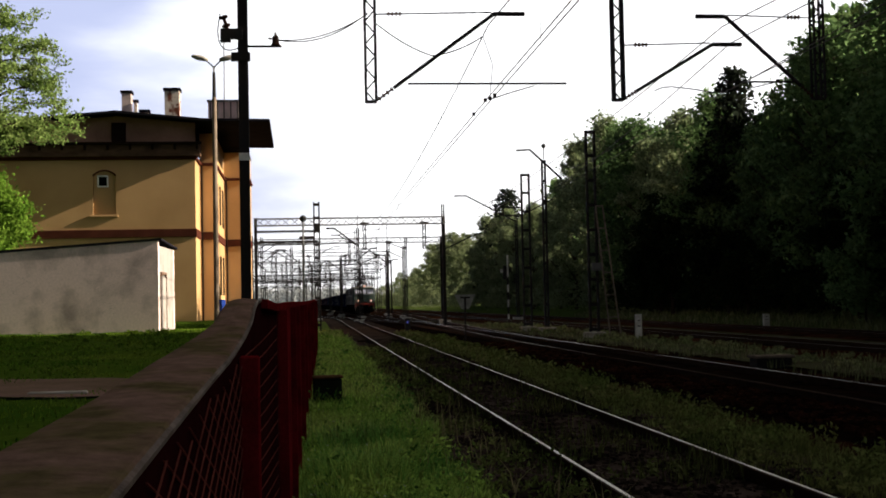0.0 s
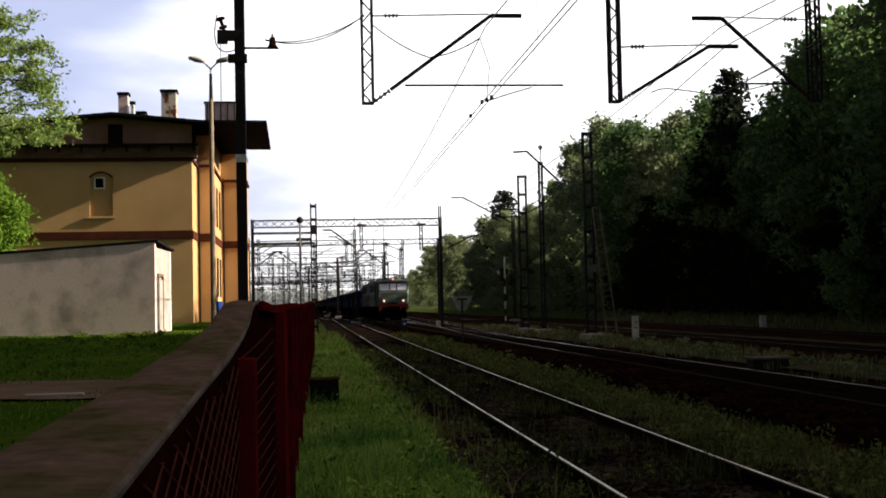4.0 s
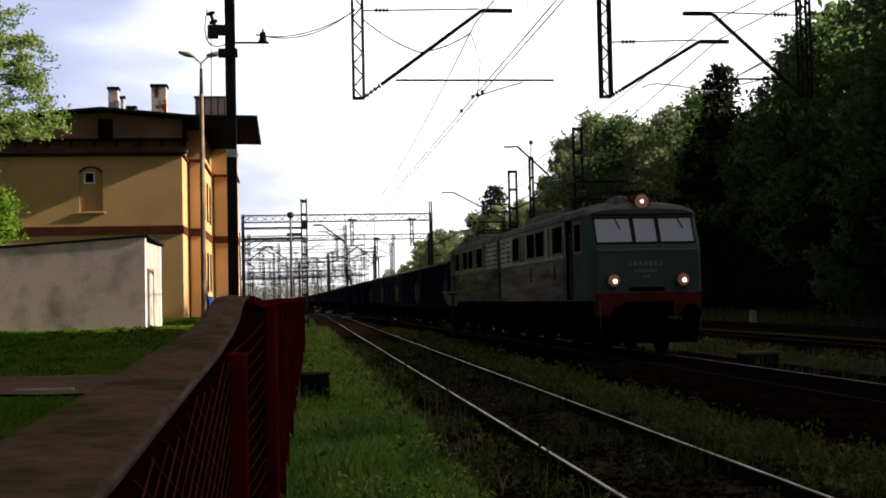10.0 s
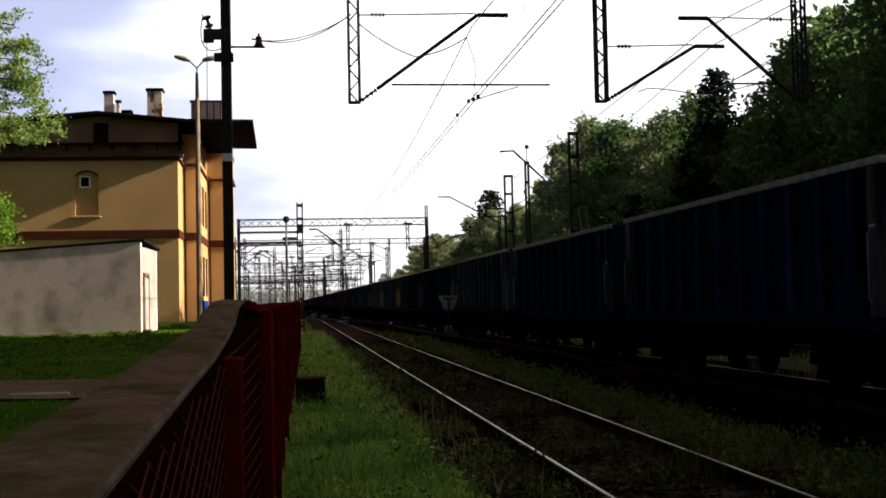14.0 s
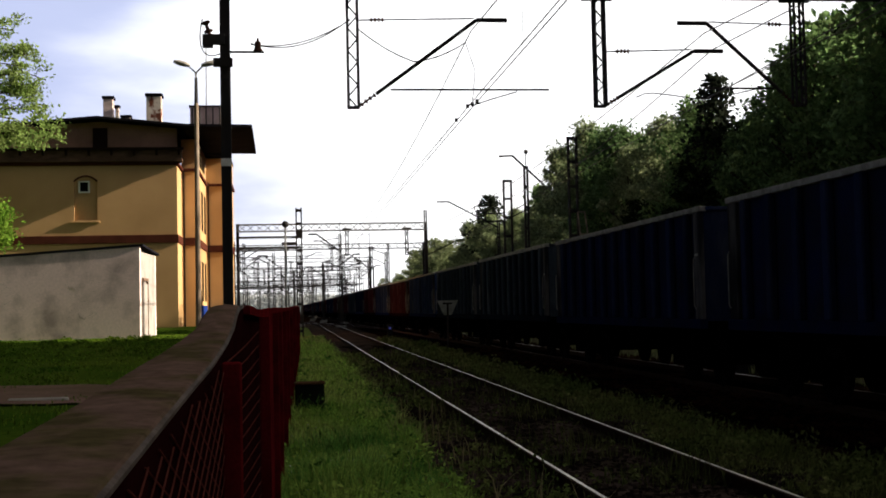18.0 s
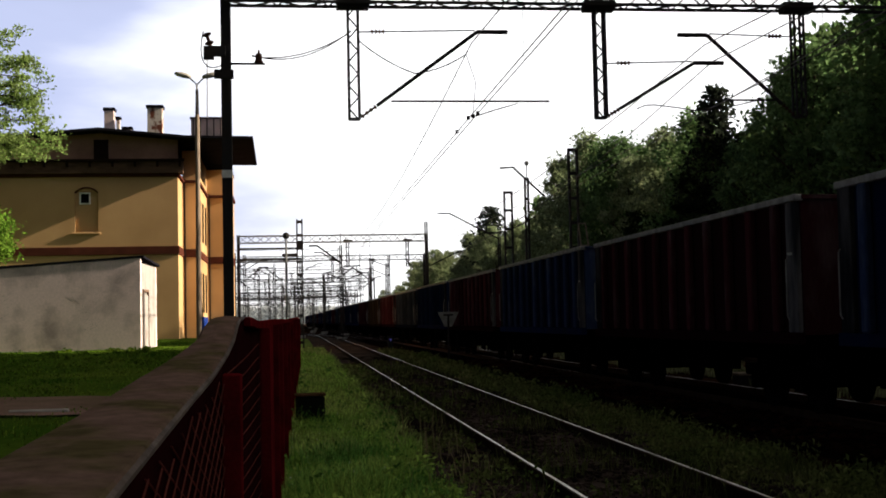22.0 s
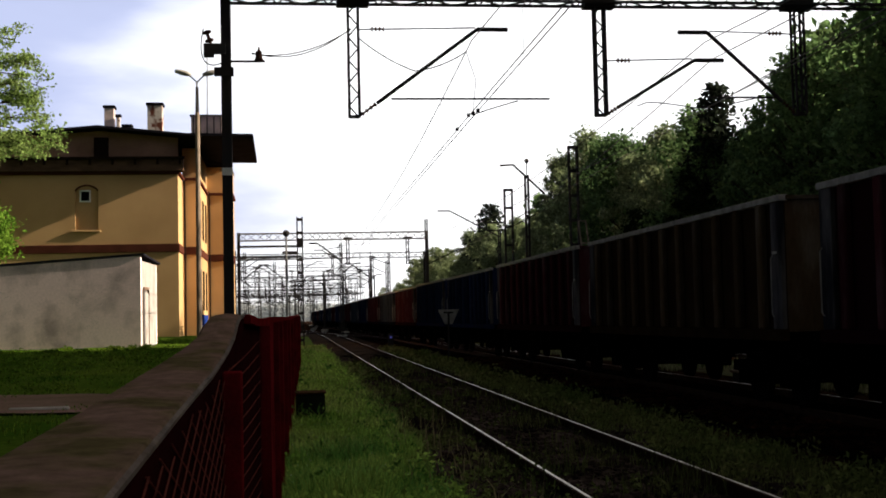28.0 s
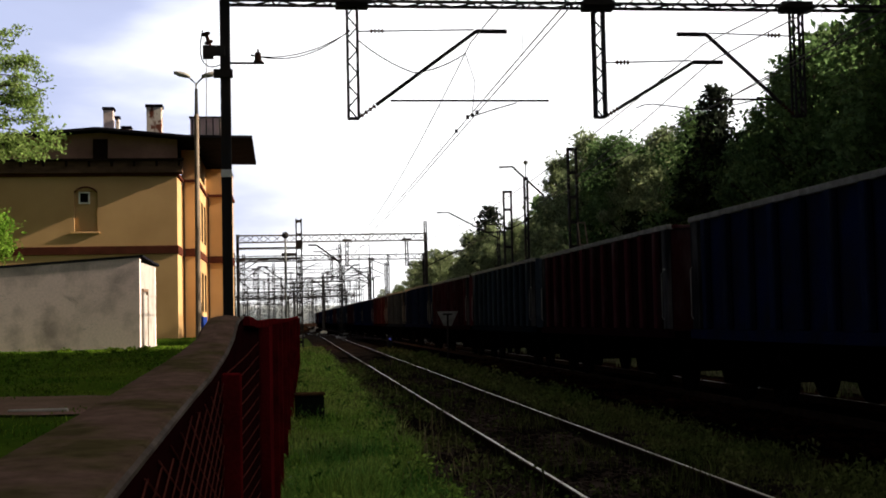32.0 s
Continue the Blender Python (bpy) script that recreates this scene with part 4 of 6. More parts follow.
TOPS = ((-60, 17), (40, 17.5), (63, 18.8), (71, 18.3), (75, 16.9), (77.5, 15.4), (80, 13.2), (86, 13.6), (92, 17.2), (96, 17.9), (104.5, 17.6), (108, 16.9), (111, 17.2), (116, 19.4), (122, 20.5), (130, 20.6), (136, 21.3), (139, 20.2), (142, 17.4), (145, 15.4), (148, 14.0), (155, 13.4), (168, 14.3), (195, 15.4), (237, 16.5), (300, 16.7), (346, 16.3), (405, 12.0), (620, 9))


def canopy(y):
    for (ya, ha), (yb, hb) in zip(TOPS, TOPS[1:]):
        if ya <= y <= yb:
            return ha + (hb - ha) * (y - ya) / (yb - ya)
    return 14.0


rng = np.random.default_rng(11)
used = set()
y = 42.0
while y < 104:                             # low trees in front, forest shade put into their near-black leaves
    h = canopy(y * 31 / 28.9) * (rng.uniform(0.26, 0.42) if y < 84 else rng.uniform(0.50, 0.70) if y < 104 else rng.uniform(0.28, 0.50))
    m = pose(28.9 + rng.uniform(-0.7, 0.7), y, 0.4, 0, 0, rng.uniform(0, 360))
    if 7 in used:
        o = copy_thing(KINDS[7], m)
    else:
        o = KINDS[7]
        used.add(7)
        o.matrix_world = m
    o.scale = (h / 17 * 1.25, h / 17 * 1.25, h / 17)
    y += rng.uniform(3.2, 5.2)
y = -30.0
while y < 215:
    for row in range(4 if y < 62 else 3 if y < 96 else 2):
        x = 30.6 + row * 4.6 + rng.uniform(-1.1, 1.1)
        yy = y + rng.uniform(-1.6, 1.6) + row * 1.9
        # farther front trees take the kinds with light put into the leaf
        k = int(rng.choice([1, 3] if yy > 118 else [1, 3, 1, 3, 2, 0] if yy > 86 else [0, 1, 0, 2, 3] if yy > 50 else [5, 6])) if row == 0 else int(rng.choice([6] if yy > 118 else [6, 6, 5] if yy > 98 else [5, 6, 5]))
        h = canopy(yy * 31 / x) * x / 31 * rng.uniform(0.90, 1.02) if row == 0 else canopy(yy * 31 / x) * (x / 31 if row == 1 else 1.0) * rng.uniform(0.76, 0.97)
        # Unseen trees beside the view: heights set to shade tracks, lower towards the shed.
        if yy < 60:
            h = (21.5 if yy < 36.5 else 15.5 if yy < 47 else 17.6) * rng.uniform(0.93, 1.03)
        m = pose(x, yy, 0.55, 0, 0, rng.uniform(0, 360))
        s = h / 17.0
        if k in used:
            o = copy_thing(KINDS[k], m)
        else:
            o = KINDS[k]
            used.add(k)
            o.matrix_world = m
        o.scale = (s * rng.uniform(0.95, 1.15), s * rng.uniform(0.95, 1.15), s)
    y += 5.2 if y < 120 else 7.5
dark_pine = KINDS[4]
dark_pine.matrix_world = pose(30.2, 84.6, 0.5)
dark_pine.scale = (1.0, 1.0, 0.99)
far_pine = copy_thing(KINDS[4], pose(31.9, 191, 0.5))
far_pine.scale = (1.5, 1.5, 1.06)


def woods(name, label, spots, n, size, mat, seed):
    """Far trees that nobody could count, as one body of clumps."""
    g = np.random.default_rng(seed)
    vs, fs, k = [], [], 0
    for x, y, z, h, r in spots:
        p, _ = crown_points(g, n, h, r, h * 0.05, 9)
        v, f = leaf_quads(p + np.array((x, y, z)), size * h / 14, g)
        vs.append(v)
        fs.append(f + k)
        k += len(v)
    o = part(name, raw(name, np.concatenate(vs).tolist(), np.concatenate(fs).tolist(), mat), None)
    return tagged(o, label, "woods", kind="stuff")


g = np.random.default_rng(21)
woods("far_woods", "far woods along the line with haze put into their leaves", [(33 + g.uniform(0, 14), y + g.uniform(-4, 4), 0.4, canopy(y) * g.uniform(0.8, 1.03), g.uniform(3.0, 5.0)) for y in np.arange(150, 520, 3.0)], 1600, 0.27, HAZE_LEAF, 31)
woods("distant_woods", "line of woods on the horizon, glowing faintly for haze", [(g.uniform(-260, 70), 900 + g.uniform(0, 160), 0, g.uniform(9, 15), 13) for _ in range(150)], 260, 1.3, DISTANCE, 32)
# Shrubs and foliage added behind the trees to stop sun leaking through.
woods("forest_floor_shrubs", "dark shrubs deep inside the forest", [(33 + g.uniform(0, 15), y + g.uniform(-2, 2), 0.3, g.uniform(5, 8), 4.5) for y in np.arange(20, 230, 1.3)], 300, 1.1, SHADE_LEAF, 34)
woods("deep_forest", "dense dark foliage added behind the forest to block stray sun", [(g.uniform(44, 60), y, 0.2, g.uniform(10, 14), 5.5) for y in np.arange(-20, 240, 2.6)], 260, 1.9, SHADE_LEAF, 36)
# undergrowth with the forest's shade in its leaf colour
woods("undergrowth", "dark undergrowth along the forest edge", [(28.0 + g.uniform(-0.6, 2.0), y + g.uniform(-1, 1), 0.3, g.uniform(1.6, 4.2), g.uniform(1.2, 2.2)) for y in np.arange(30, 112, 1.5)], 300, 0.9, SHADE_LEAF, 33)
woods("far_undergrowth", "undergrowth along the far forest edge with haze put into its green", [(28.0 + g.uniform(-0.6, 2.0), y + g.uniform(-1, 1), 0.3, g.uniform(1.6, 4.8), g.uniform(1.4, 2.6)) for y in np.arange(112, 520, 2.6)], 330, 0.7, HAZE_LEAF, 35)

# garden tree and shrub beside the shed
def spreading_tree(name, seed, height, reach, low, limbs, size, mat, label):
    """Long bending limbs with side twigs that carry flat sprays of leaves."""
    g = np.random.default_rng(seed)
    t = tagged(empty(name), label, "tree")
    trunk = part("trunk", tube(bmesh.new(), [(0.25 * math.sin(3 * u), 0.2 * u, -0.3 + (height * 0.88 + 0.3) * u) for u in np.linspace(0, 1, 9)], 0.26, 9, 0.03), BARK, t)
    sprays = []
    for k in range(limbs):
        u = (k + 0.5) / limbs
        z0 = low + (height * 0.86 - low) * u
        a = k * 2.39996 + g.uniform(-0.3, 0.3)
        r = reach * (0.62 + 0.5 * math.sin(math.pi * (0.25 + 0.7 * u))) * g.uniform(0.75, 1.08)
        lift = (height - z0) * g.uniform(0.22, 0.5)
        pts = [Vector((math.cos(a + 0.25 * v * v) * r * v, math.sin(a + 0.25 * v * v) * r * v, z0 + lift * math.sin(1.9 * v) + g.uniform(-0.08, 0.08))) for v in np.linspace(0, 1, 8)]
        part("limb", tube(bmesh.new(), pts, 0.09, 5, 0.012), BARK, trunk)
        bm = bmesh.new()
        for i in range(17):
            v = g.uniform(0.32, 1.0)
            f = v * 7
            p = pts[int(min(6, f))].lerp(pts[int(min(6, f)) + 1], f - int(min(6, f)))
            b = a + g.choice((-1, 1)) * g.uniform(0.4, 1.3)
            n = g.uniform(0.5, 1.5) * (1.15 - 0.5 * v)
            q = p + Vector((math.cos(b) * n, math.sin(b) * n, g.uniform(-0.35, 0.40)))
            tube(bm, (p, (p + q) / 2 + Vector((0, 0, 0.06)), q), 0.018, 4, 0.005)
            for w in (0.45, 0.75, 1.0):
                sprays.append((*(p + (q - p) * w + Vector(g.uniform(-0.12, 0.12, 3))), g.uniform(0.16, 0.36)))
        part("twig", bm, BARK, trunk)
    pts = []
    for x, y, z, r in sprays:
        n = int(15 * (r / 0.25) ** 2)
        q = g.normal(size=(n, 3)) * np.array((r, r, r * 0.42)) * 0.62
        pts.append(q + np.array((x, y, z)))
    v, f = leaf_quads(np.concatenate(pts), size, g)
    part("crown", raw("crown", v.tolist(), f.tolist(), mat), None, t)
    return t


garden = spreading_tree("garden_tree", 44, 14.2, 6.0, 4.0, 46, 0.085, GARDEN_LEAF, "leafy garden tree in bright spring green behind the shed")
garden.matrix_world = pose(-14.7, 52.5, 0.75, 0, 0, 205)
shrub = tree("garden_shrub", 41, 6.6, 3.1, 0.3, 26000, 0.10, SHRUB_LEAF, "dense sunlit shrub beside the shed", 46, puff=(0.16, 0.30), limbs=8)
shrub.matrix_world = pose(-12.5, 51.6, 0.75)
bush = tree("forest_bush", 42, 4.2, 2.4, 0.1, 5200, 0.13, LEAF_A, "leafy bush in front of the dark forest edge", 24, puff=(0.18, 0.34), limbs=6)
bush.matrix_world = pose(27.2, 58.6, 0.35)


# ---- masts, signals and small things ----
lamp_post = tagged(empty("street_lamp", pose(-2.52, 40, 0.75)), "tall grey street lamp with two arms before the station", "street lamp")
bm = bmesh.new()
tube(bm, ((0, 0, -0.1), (0.01, 0, 7.35)), 0.088, 10, 0.07)
part("pole", bm, material("stained_pole", (0.30, 0.235, 0.185), 0.85, second=(0.19, 0.14, 0.10), scale=2.2, fine=30, amount=0.25, spec=0.1), lamp_post)
part("pole_top", tube(bmesh.new(), ((0.01, 0, 7.3), (0.01, 0, 8.15)), 0.06, 8, 0.045), STEEL, lamp_post, "dark metal upper tube")
for s, tip in ((-1, -0.40), (1, 0.42)):
    arm = part("arm", tube(bmesh.new(), ((0.01, 0, 8.1), (0.01 + tip * 0.05, 0, 8.32), (tip * 0.45, 0, 8.48), (tip * 0.62, 0, 8.53)), 0.025, 6), STEEL_GREY, lamp_post)
    bm = bmesh.new()
    lathe(bm, ((0.02, -0.27), (0.07, -0.25), (0.10, -0.12), (0.11, 0.05), (0.07, 0.22), (0.04, 0.26)) if s > 0 else ((0.04, -0.26), (0.07, -0.22), (0.11, -0.05), (0.10, 0.12), (0.07, 0.25), (0.02, 0.27)), (0, 0, 0), "x", 12)
    bmesh.ops.transform(bm, verts=bm.verts[:], matrix=pose(tip * 1.05, 0, 8.60, 0, s * -14, 0) @ Matrix.Diagonal((s * -s * -1.0, 1.0, 0.8, 1)))
    part("lamp_head", bm, PALE_CONCRETE, arm, "pale weathered lamp head", smooth=True)

# fittings on the portal's near leg
fit_leg = tagged(empty("feeder_bracket", pose(-1.0, 24.85, 6.4)), "feeder bracket with brown insulators on the portal leg", "insulator")
part("clamp", boxes((-0.22, 0.15, -0.14, -0.012, -0.07, 0.09)), STEEL, fit_leg)
part("cross_arm", boxes((-0.42, 0.0, -0.12, -0.02, 0.36, 0.56), (-0.42, -0.22, -0.14, -0.01, 0.30, 0.42)), STEEL, fit_leg)
part("insulator", insulator(bmesh.new(), (-0.28, -0.06, 0.54), (-0.38, -0.06, 0.86), 0.085, 2), PORCELAIN, fit_leg)
part("side_bar", boxes((0.10, 0.76, -0.09, -0.04, 0.20, 0.235)), STEEL, fit_leg)
part("insulator", lathe(bmesh.new(), ((0.085, 0.235), (0.09, 0.262), (0.07, 0.28), (0.058, 0.38), (0.066, 0.40), (0.05, 0.425), (0.025, 0.43), (0.016, 0.50)), (0.64, -0.06, 0), "z", 12), PORCELAIN, fit_leg, "stout bell-shaped insulator")
bm = bmesh.new()
tube(bm, [(-0.42 - 0.10 * math.sin(math.pi * u) + 0.36 * u * u, -0.07, 0.86 - 0.72 * math.sin(math.pi * u * 0.62)) for u in np.linspace(0, 1, 12)], 0.012, 5)
part("jumper_cable", bm, STEEL, fit_leg)
part("white_band", boxes((-0.105, 0.105, 0.03, 0.042, -2.0, -1.85)), WHITE_PAINT, fit_leg)
cable = tagged(empty("feeder_cable"), "two sagging feeder cables from the insulator to the hanging post", "cable")
for dz, sag in ((0.0, 0.20), (0.02, 0.27)):
    bm = bmesh.new()
    tube(bm, [(-0.5 + 1.95 * u, 24.85, 6.78 + 0.50 * u - 4 * u * (1 - u) * sag + dz) for u in np.linspace(0, 1, 14)], 0.012, 5)
    part("strand", bm, STEEL, cable)
for x0, z0, x1, z1 in ((1.62, 7.10, 2.72, 6.46), (2.72, 6.46, 3.75, 6.85)):
    bm = bmesh.new()
    tube(bm, [(x0 + (x1 - x0) * u, 24.9, z0 + (z1 - z0) * u - 0.28 * u * (1 - u)) for u in np.linspace(0, 1, 9)], 0.013, 5)
    part("strand", bm, STEEL, cable)
bm = bmesh.new()
tube(bm, ((3.75, 24.9, 6.86), (3.95, 25.0, 6.3), (3.88, 25.0, 5.65)), 0.008, 5)
part("strand", bm, STEEL, cable)


def plain_mast(x, y, z, label, w=0.085, z0=-0.3):
    t = tagged(empty("catenary_mast", pose(x, y, z0)), label, "mast", "catenary masts")
    bm = bmesh.new()
    for s in (-1, 1):
        box(bm, s * w - 0.05, s * w + 0.05, -0.09, 0.09, 0, z - z0)
    for k in range(8):
        box(bm, -w, w, -0.03, 0.03, 0.4 + k * (z - z0 - 0.5) / 8, 0.55 + k * (z - z0 - 0.5) / 8)
    if w > 0.16:
        box(bm, -w - 0.05, w + 0.05, -0.09, 0.09, z - z0 - 0.14, z - z0)
    part("column", bm, STEEL, t)
    part("footing", boxes((-0.45, 0.45, -0.45, 0.45, -0.3, 0.35), bevel=0.04), PALE_CONCRETE, t)
    return t


def mast_arm(t, z, tip, rise, flat, r=0.05):
    """A sloping arm from the column at z, then level for flat metres."""
    bm = bmesh.new()
    tube(bm, ((0, 0, z), (tip, 0, z + rise), (tip + math.copysign(flat, tip), 0, z + rise)), r, 6)
    return part("arm", bm, STEEL, t)


m = plain_mast(13.62, 69, 9.3, "steel mast with a long cantilever arm and a lamp on top")
part("arm", tube(bmesh.new(), ((1.05, 0.12, 8.55), (-0.72, 0.12, 10.20), (-1.47, 0.12, 10.16)), 0.06, 6), STEEL, m)
bm = bmesh.new()
tube(bm, ((0, 0, 9.5), (0.03, 0, 10.3)), 0.03, 6)
part("finial", bm, STEEL, m)
bm = bmesh.new()
bmesh.ops.create_uvsphere(bm, u_segments=10, v_segments=6, radius=0.13)
bmesh.ops.translate(bm, verts=bm.verts[:], vec=(0.03, 0, 10.4))
part("finial_ball", bm, STEEL_GREY, m)
m = plain_mast(13.2, 72.5, 8.9, "double steel mast with short side arms", 0.22)
bm = boxes((-1.35, -0.2, -0.05, 0.05, 6.75, 6.83), (-1.35, -0.2, -0.05, 0.05, 7.2, 7.27), (-1.35, -1.28, -0.05, 0.05, 6.75, 7.27))
part("side_arm", bm, STEEL, m)
bm = bmesh.new()
tube(bm, ((0.2, 0, 7.0), (1.6, 0, 7.7)), 0.04, 6)
part("side_arm", bm, STEEL, m)
m = plain_mast(13.45, 57, 9.3, "dark trestle mast with a leaning ladder frame", 0.19)
bm = bmesh.new()
for s in (-0.16, 0.16):
    beam(bm, (0.28 + s, -0.3, 6.1), (0.92 + s * 1.6, -0.3, 0.0), 0.06)
for k in range(7):
    u = k / 6
    beam(bm, (0.28 - 0.16 - 0.096 * u + 0.64 * u, -0.3, 6.1 - 6.1 * u), (0.28 + 0.16 + 0.096 * u + 0.64 * u, -0.3, 6.1 - 6.1 * u), 0.055)
part("ladder_frame", bm, material("rusty_ladder", (0.30, 0.24, 0.20), 0.8, scale=4, fine=30, amount=0.3), m, "rusty ladder frame that leans on the mast")
part("cabinet", boxes((-0.1, 0.42, -0.24, -0.1, 3.15, 3.5)), STEEL_GREY, m)
m = plain_mast(12.1, 105, 9.7, "steel mast behind the main line")
mast_arm(m, 6.2, 2.8, 1.3, 0.4)
m = plain_mast(16.9 + 2.6, 112, 9.2, "steel mast with a cantilever towards the main line")
mast_arm(m, 8.9, -4.47, 2.37, 1.07, 0.07)
m = plain_mast(11.15, 131, 8.3, "steel mast in the station throat")
mast_arm(m, 7.4, -1.9, 0.7, 0.5)
for x, y, z in ((12.6, 152, 8.4), (-4.2, 118, 8.0), (2.2, 142, 8.6), (6.2, 186, 8.4), (-1.5, 170, 8.2), (0.2, 205, 8.6), (13.1, 188, 8.4), (-7.0, 150, 7.5)):
    m = plain_mast(x, y, z, "far steel mast in the station throat")
    mast_arm(m, z - 1.2, 1.9 if x < 7 else -1.9, 0.9, 0.6)

g = np.random.default_rng(91)
for k in range(26):
    y = 122 + 11.5 * k + g.uniform(-4, 4)
    x = y * g.uniform(-0.062, 0.058)
    z = g.uniform(7.6, 9.0)
    m = plain_mast(x, y, z, "far steel mast in the station throat", 0.10)
    for s in (-1, 1)[: 1 + k % 2]:
        mast_arm(m, z - 1.4, s * g.uniform(1.6, 2.4), g.uniform(0.7, 1.1), 0.7, 0.06)
        part("tie_rod", tube(bmesh.new(), ((0, 0, z - 0.1), (s * 2.2, 0, z - 0.4)), 0.035, 5), STEEL, m)

# tall lattice signal mast with two bars
sig = tagged(empty("signal_gantry", pose(1.22, 80, -0.2)), "dark lattice signal mast with two long bars", "signal")
bm = bmesh.new()
for sx in (-0.16, 0.16):
    for sy in (-0.13, 0.13):
        beam(bm, (sx, sy, 0), (sx, sy, 8.2), 0.085)
for k in range(10):
    zz = 0.4 + k * 0.84
    box(bm, -0.20, 0.20, -0.175, 0.175, zz, zz + 0.16)
part("mast", bm, STEEL, sig)
for z, h in ((6.38, 0.12), (5.72, 0.14)):
    part("bar", boxes((-3.9, 0.1, -0.05, 0.05, z - h / 2, z + h / 2)), STEEL, sig)
part("cabinet", boxes((-1.1, -0.15, -0.2, 0.15, 5.85, 6.05)), STEEL, sig)
part("sign_box", boxes((-0.12, 0.22, -0.2, 0.15, 6.35, 6.85)), STEEL, sig)
rlamp = tagged(empty("platform_lamp", pose(0.30, 70, -0.2)), "pale post with a round dark lamp on top", "lamp")
part("post", tube(bmesh.new(), ((0, 0, 0), (0.03, 0, 6.3)), 0.07, 8, 0.055), STEEL_GREY, rlamp)
bm = bmesh.new()
bmesh.ops.create_uvsphere(bm, u_segments=12, v_segments=8, radius=0.19)
bmesh.ops.translate(bm, verts=bm.verts[:], vec=(0.03, 0, 6.5))
part("globe", bm, STEEL, rlamp)

# white board on a post between the siding and the main line
board = tagged(empty("track_sign", pose(6.42, 48.8, -0.25)), "white tapered track sign with a black T", "sign")
part("post", boxes((-0.03, 0.03, 0.0, 0.06, 0, 1.9)), STEEL, board)
bm = prism(bmesh.new(), ((-0.41, 2.08), (0.41, 2.08), (0.15, 1.52), (-0.15, 1.52)), -0.03, -0.005)
plate = part("plate", bm, material("weathered_sign", (0.36, 0.36, 0.35), 0.8, second=(0.24, 0.24, 0.22), scale=5, fine=40, amount=0.3, spec=0.0), board, "dull weathered white plate")
part("letter", boxes((-0.19, 0.19, -0.036, -0.032, 1.93, 2.0), (-0.04, 0.04, -0.036, -0.032, 1.52, 1.93)), STEEL, plate, "black letter T")
dwarf = tagged(empty("dwarf_signal", pose(6.4, 75, -0.25)), "low shunting signal with a small blue light", "signal")
part("case", boxes((-0.16, 0.16, -0.1, 0.1, 0.1, 0.9), bevel=0.02), STEEL, dwarf)
bm = bmesh.new()
lathe(bm, ((0.02, -0.13), (0.045, -0.125), (0.06, -0.1)), (0, 0, 0.66), "y", 12)
part("lens", bm, glow("blue_signal", (0.2, 0.22, 1.0), 0.09), dwarf, "lit blue lens")


def marker(x, y, z, w, h, label):
    t = tagged(empty("marker_post", pose(x, y, z)), label, "marker post", "white marker posts")
    part("stone", boxes((-w, w, -w * 0.6, w * 0.6, -0.3, h), bevel=0.02), WHITE_PAINT, t)
    for k in range(2):
        part("painted_mark", boxes((-w * 0.35, w * 0.35, -w * 0.6 - 0.004, -w * 0.6 - 0.001, h * (0.42 + 0.26 * k), h * (0.48 + 0.26 * k))), STEEL, t, "unreadable black mark")


marker(14.75, 54.2, -0.1, 0.14, 0.95, "white concrete marker post between two tracks")
marker(25.2, 66.5, 0.0, 0.17, 0.55, "low white marker stone by the outer track")
lid = tagged(empty("trough_lid", pose(11.8, 30.9, -0.25)), "flat concrete slab on low blocks beside the main line", "slab")
part("slab", boxes((-0.52, 0.52, -0.3, 0.3, 0.24, 0.31), bevel=0.015), material("dirty_concrete", (0.21, 0.165, 0.13), 0.9, scale=3, fine=30, amount=0.4), lid)
part("block", boxes((-0.46, 0.46, -0.25, 0.25, -0.05, 0.238)), STEEL, lid)
cbox = tagged(empty("cable_box", pose(0.44, 20.4, -0.27)), "low black cable box overgrown with weeds beside the fence", "cable box")
part("case", boxes((-0.23, 0.23, -0.18, 0.18, 0.0, 0.66), bevel=0.03), NEEDLE, cbox)
part("lid", boxes((-0.245, 0.245, -0.2, 0.2, 0.662, 0.70), bevel=0.01), material("rusty_lid", (0.13, 0.065, 0.035), 0.85, second=(0.03, 0.028, 0.012), scale=6, fine=30, amount=0.4), cbox, "rusty brown lid")
stripe = tagged(empty("home_signal", pose(18.3, 110, -0.3)), "signal post with white and black stripes before the forest", "signal")
for k in range(9):
    part("band", tube(bmesh.new(), ((0, 0, 0.9 * k * 0.72), (0, 0, 0.9 * (k + 1) * 0.72)), 0.085, 8), WHITE_PAINT if k % 2 == 0 or k > 5 else STEEL, stripe)
part("signal_head", boxes((-0.42, -0.10, -0.2, 0.0, 3.7, 4.9), bevel=0.05), STEEL, stripe)
part("back_plate", boxes((-0.66, -0.43, -0.1, -0.05, 4.3, 4.6)), WHITE_PAINT, stripe)

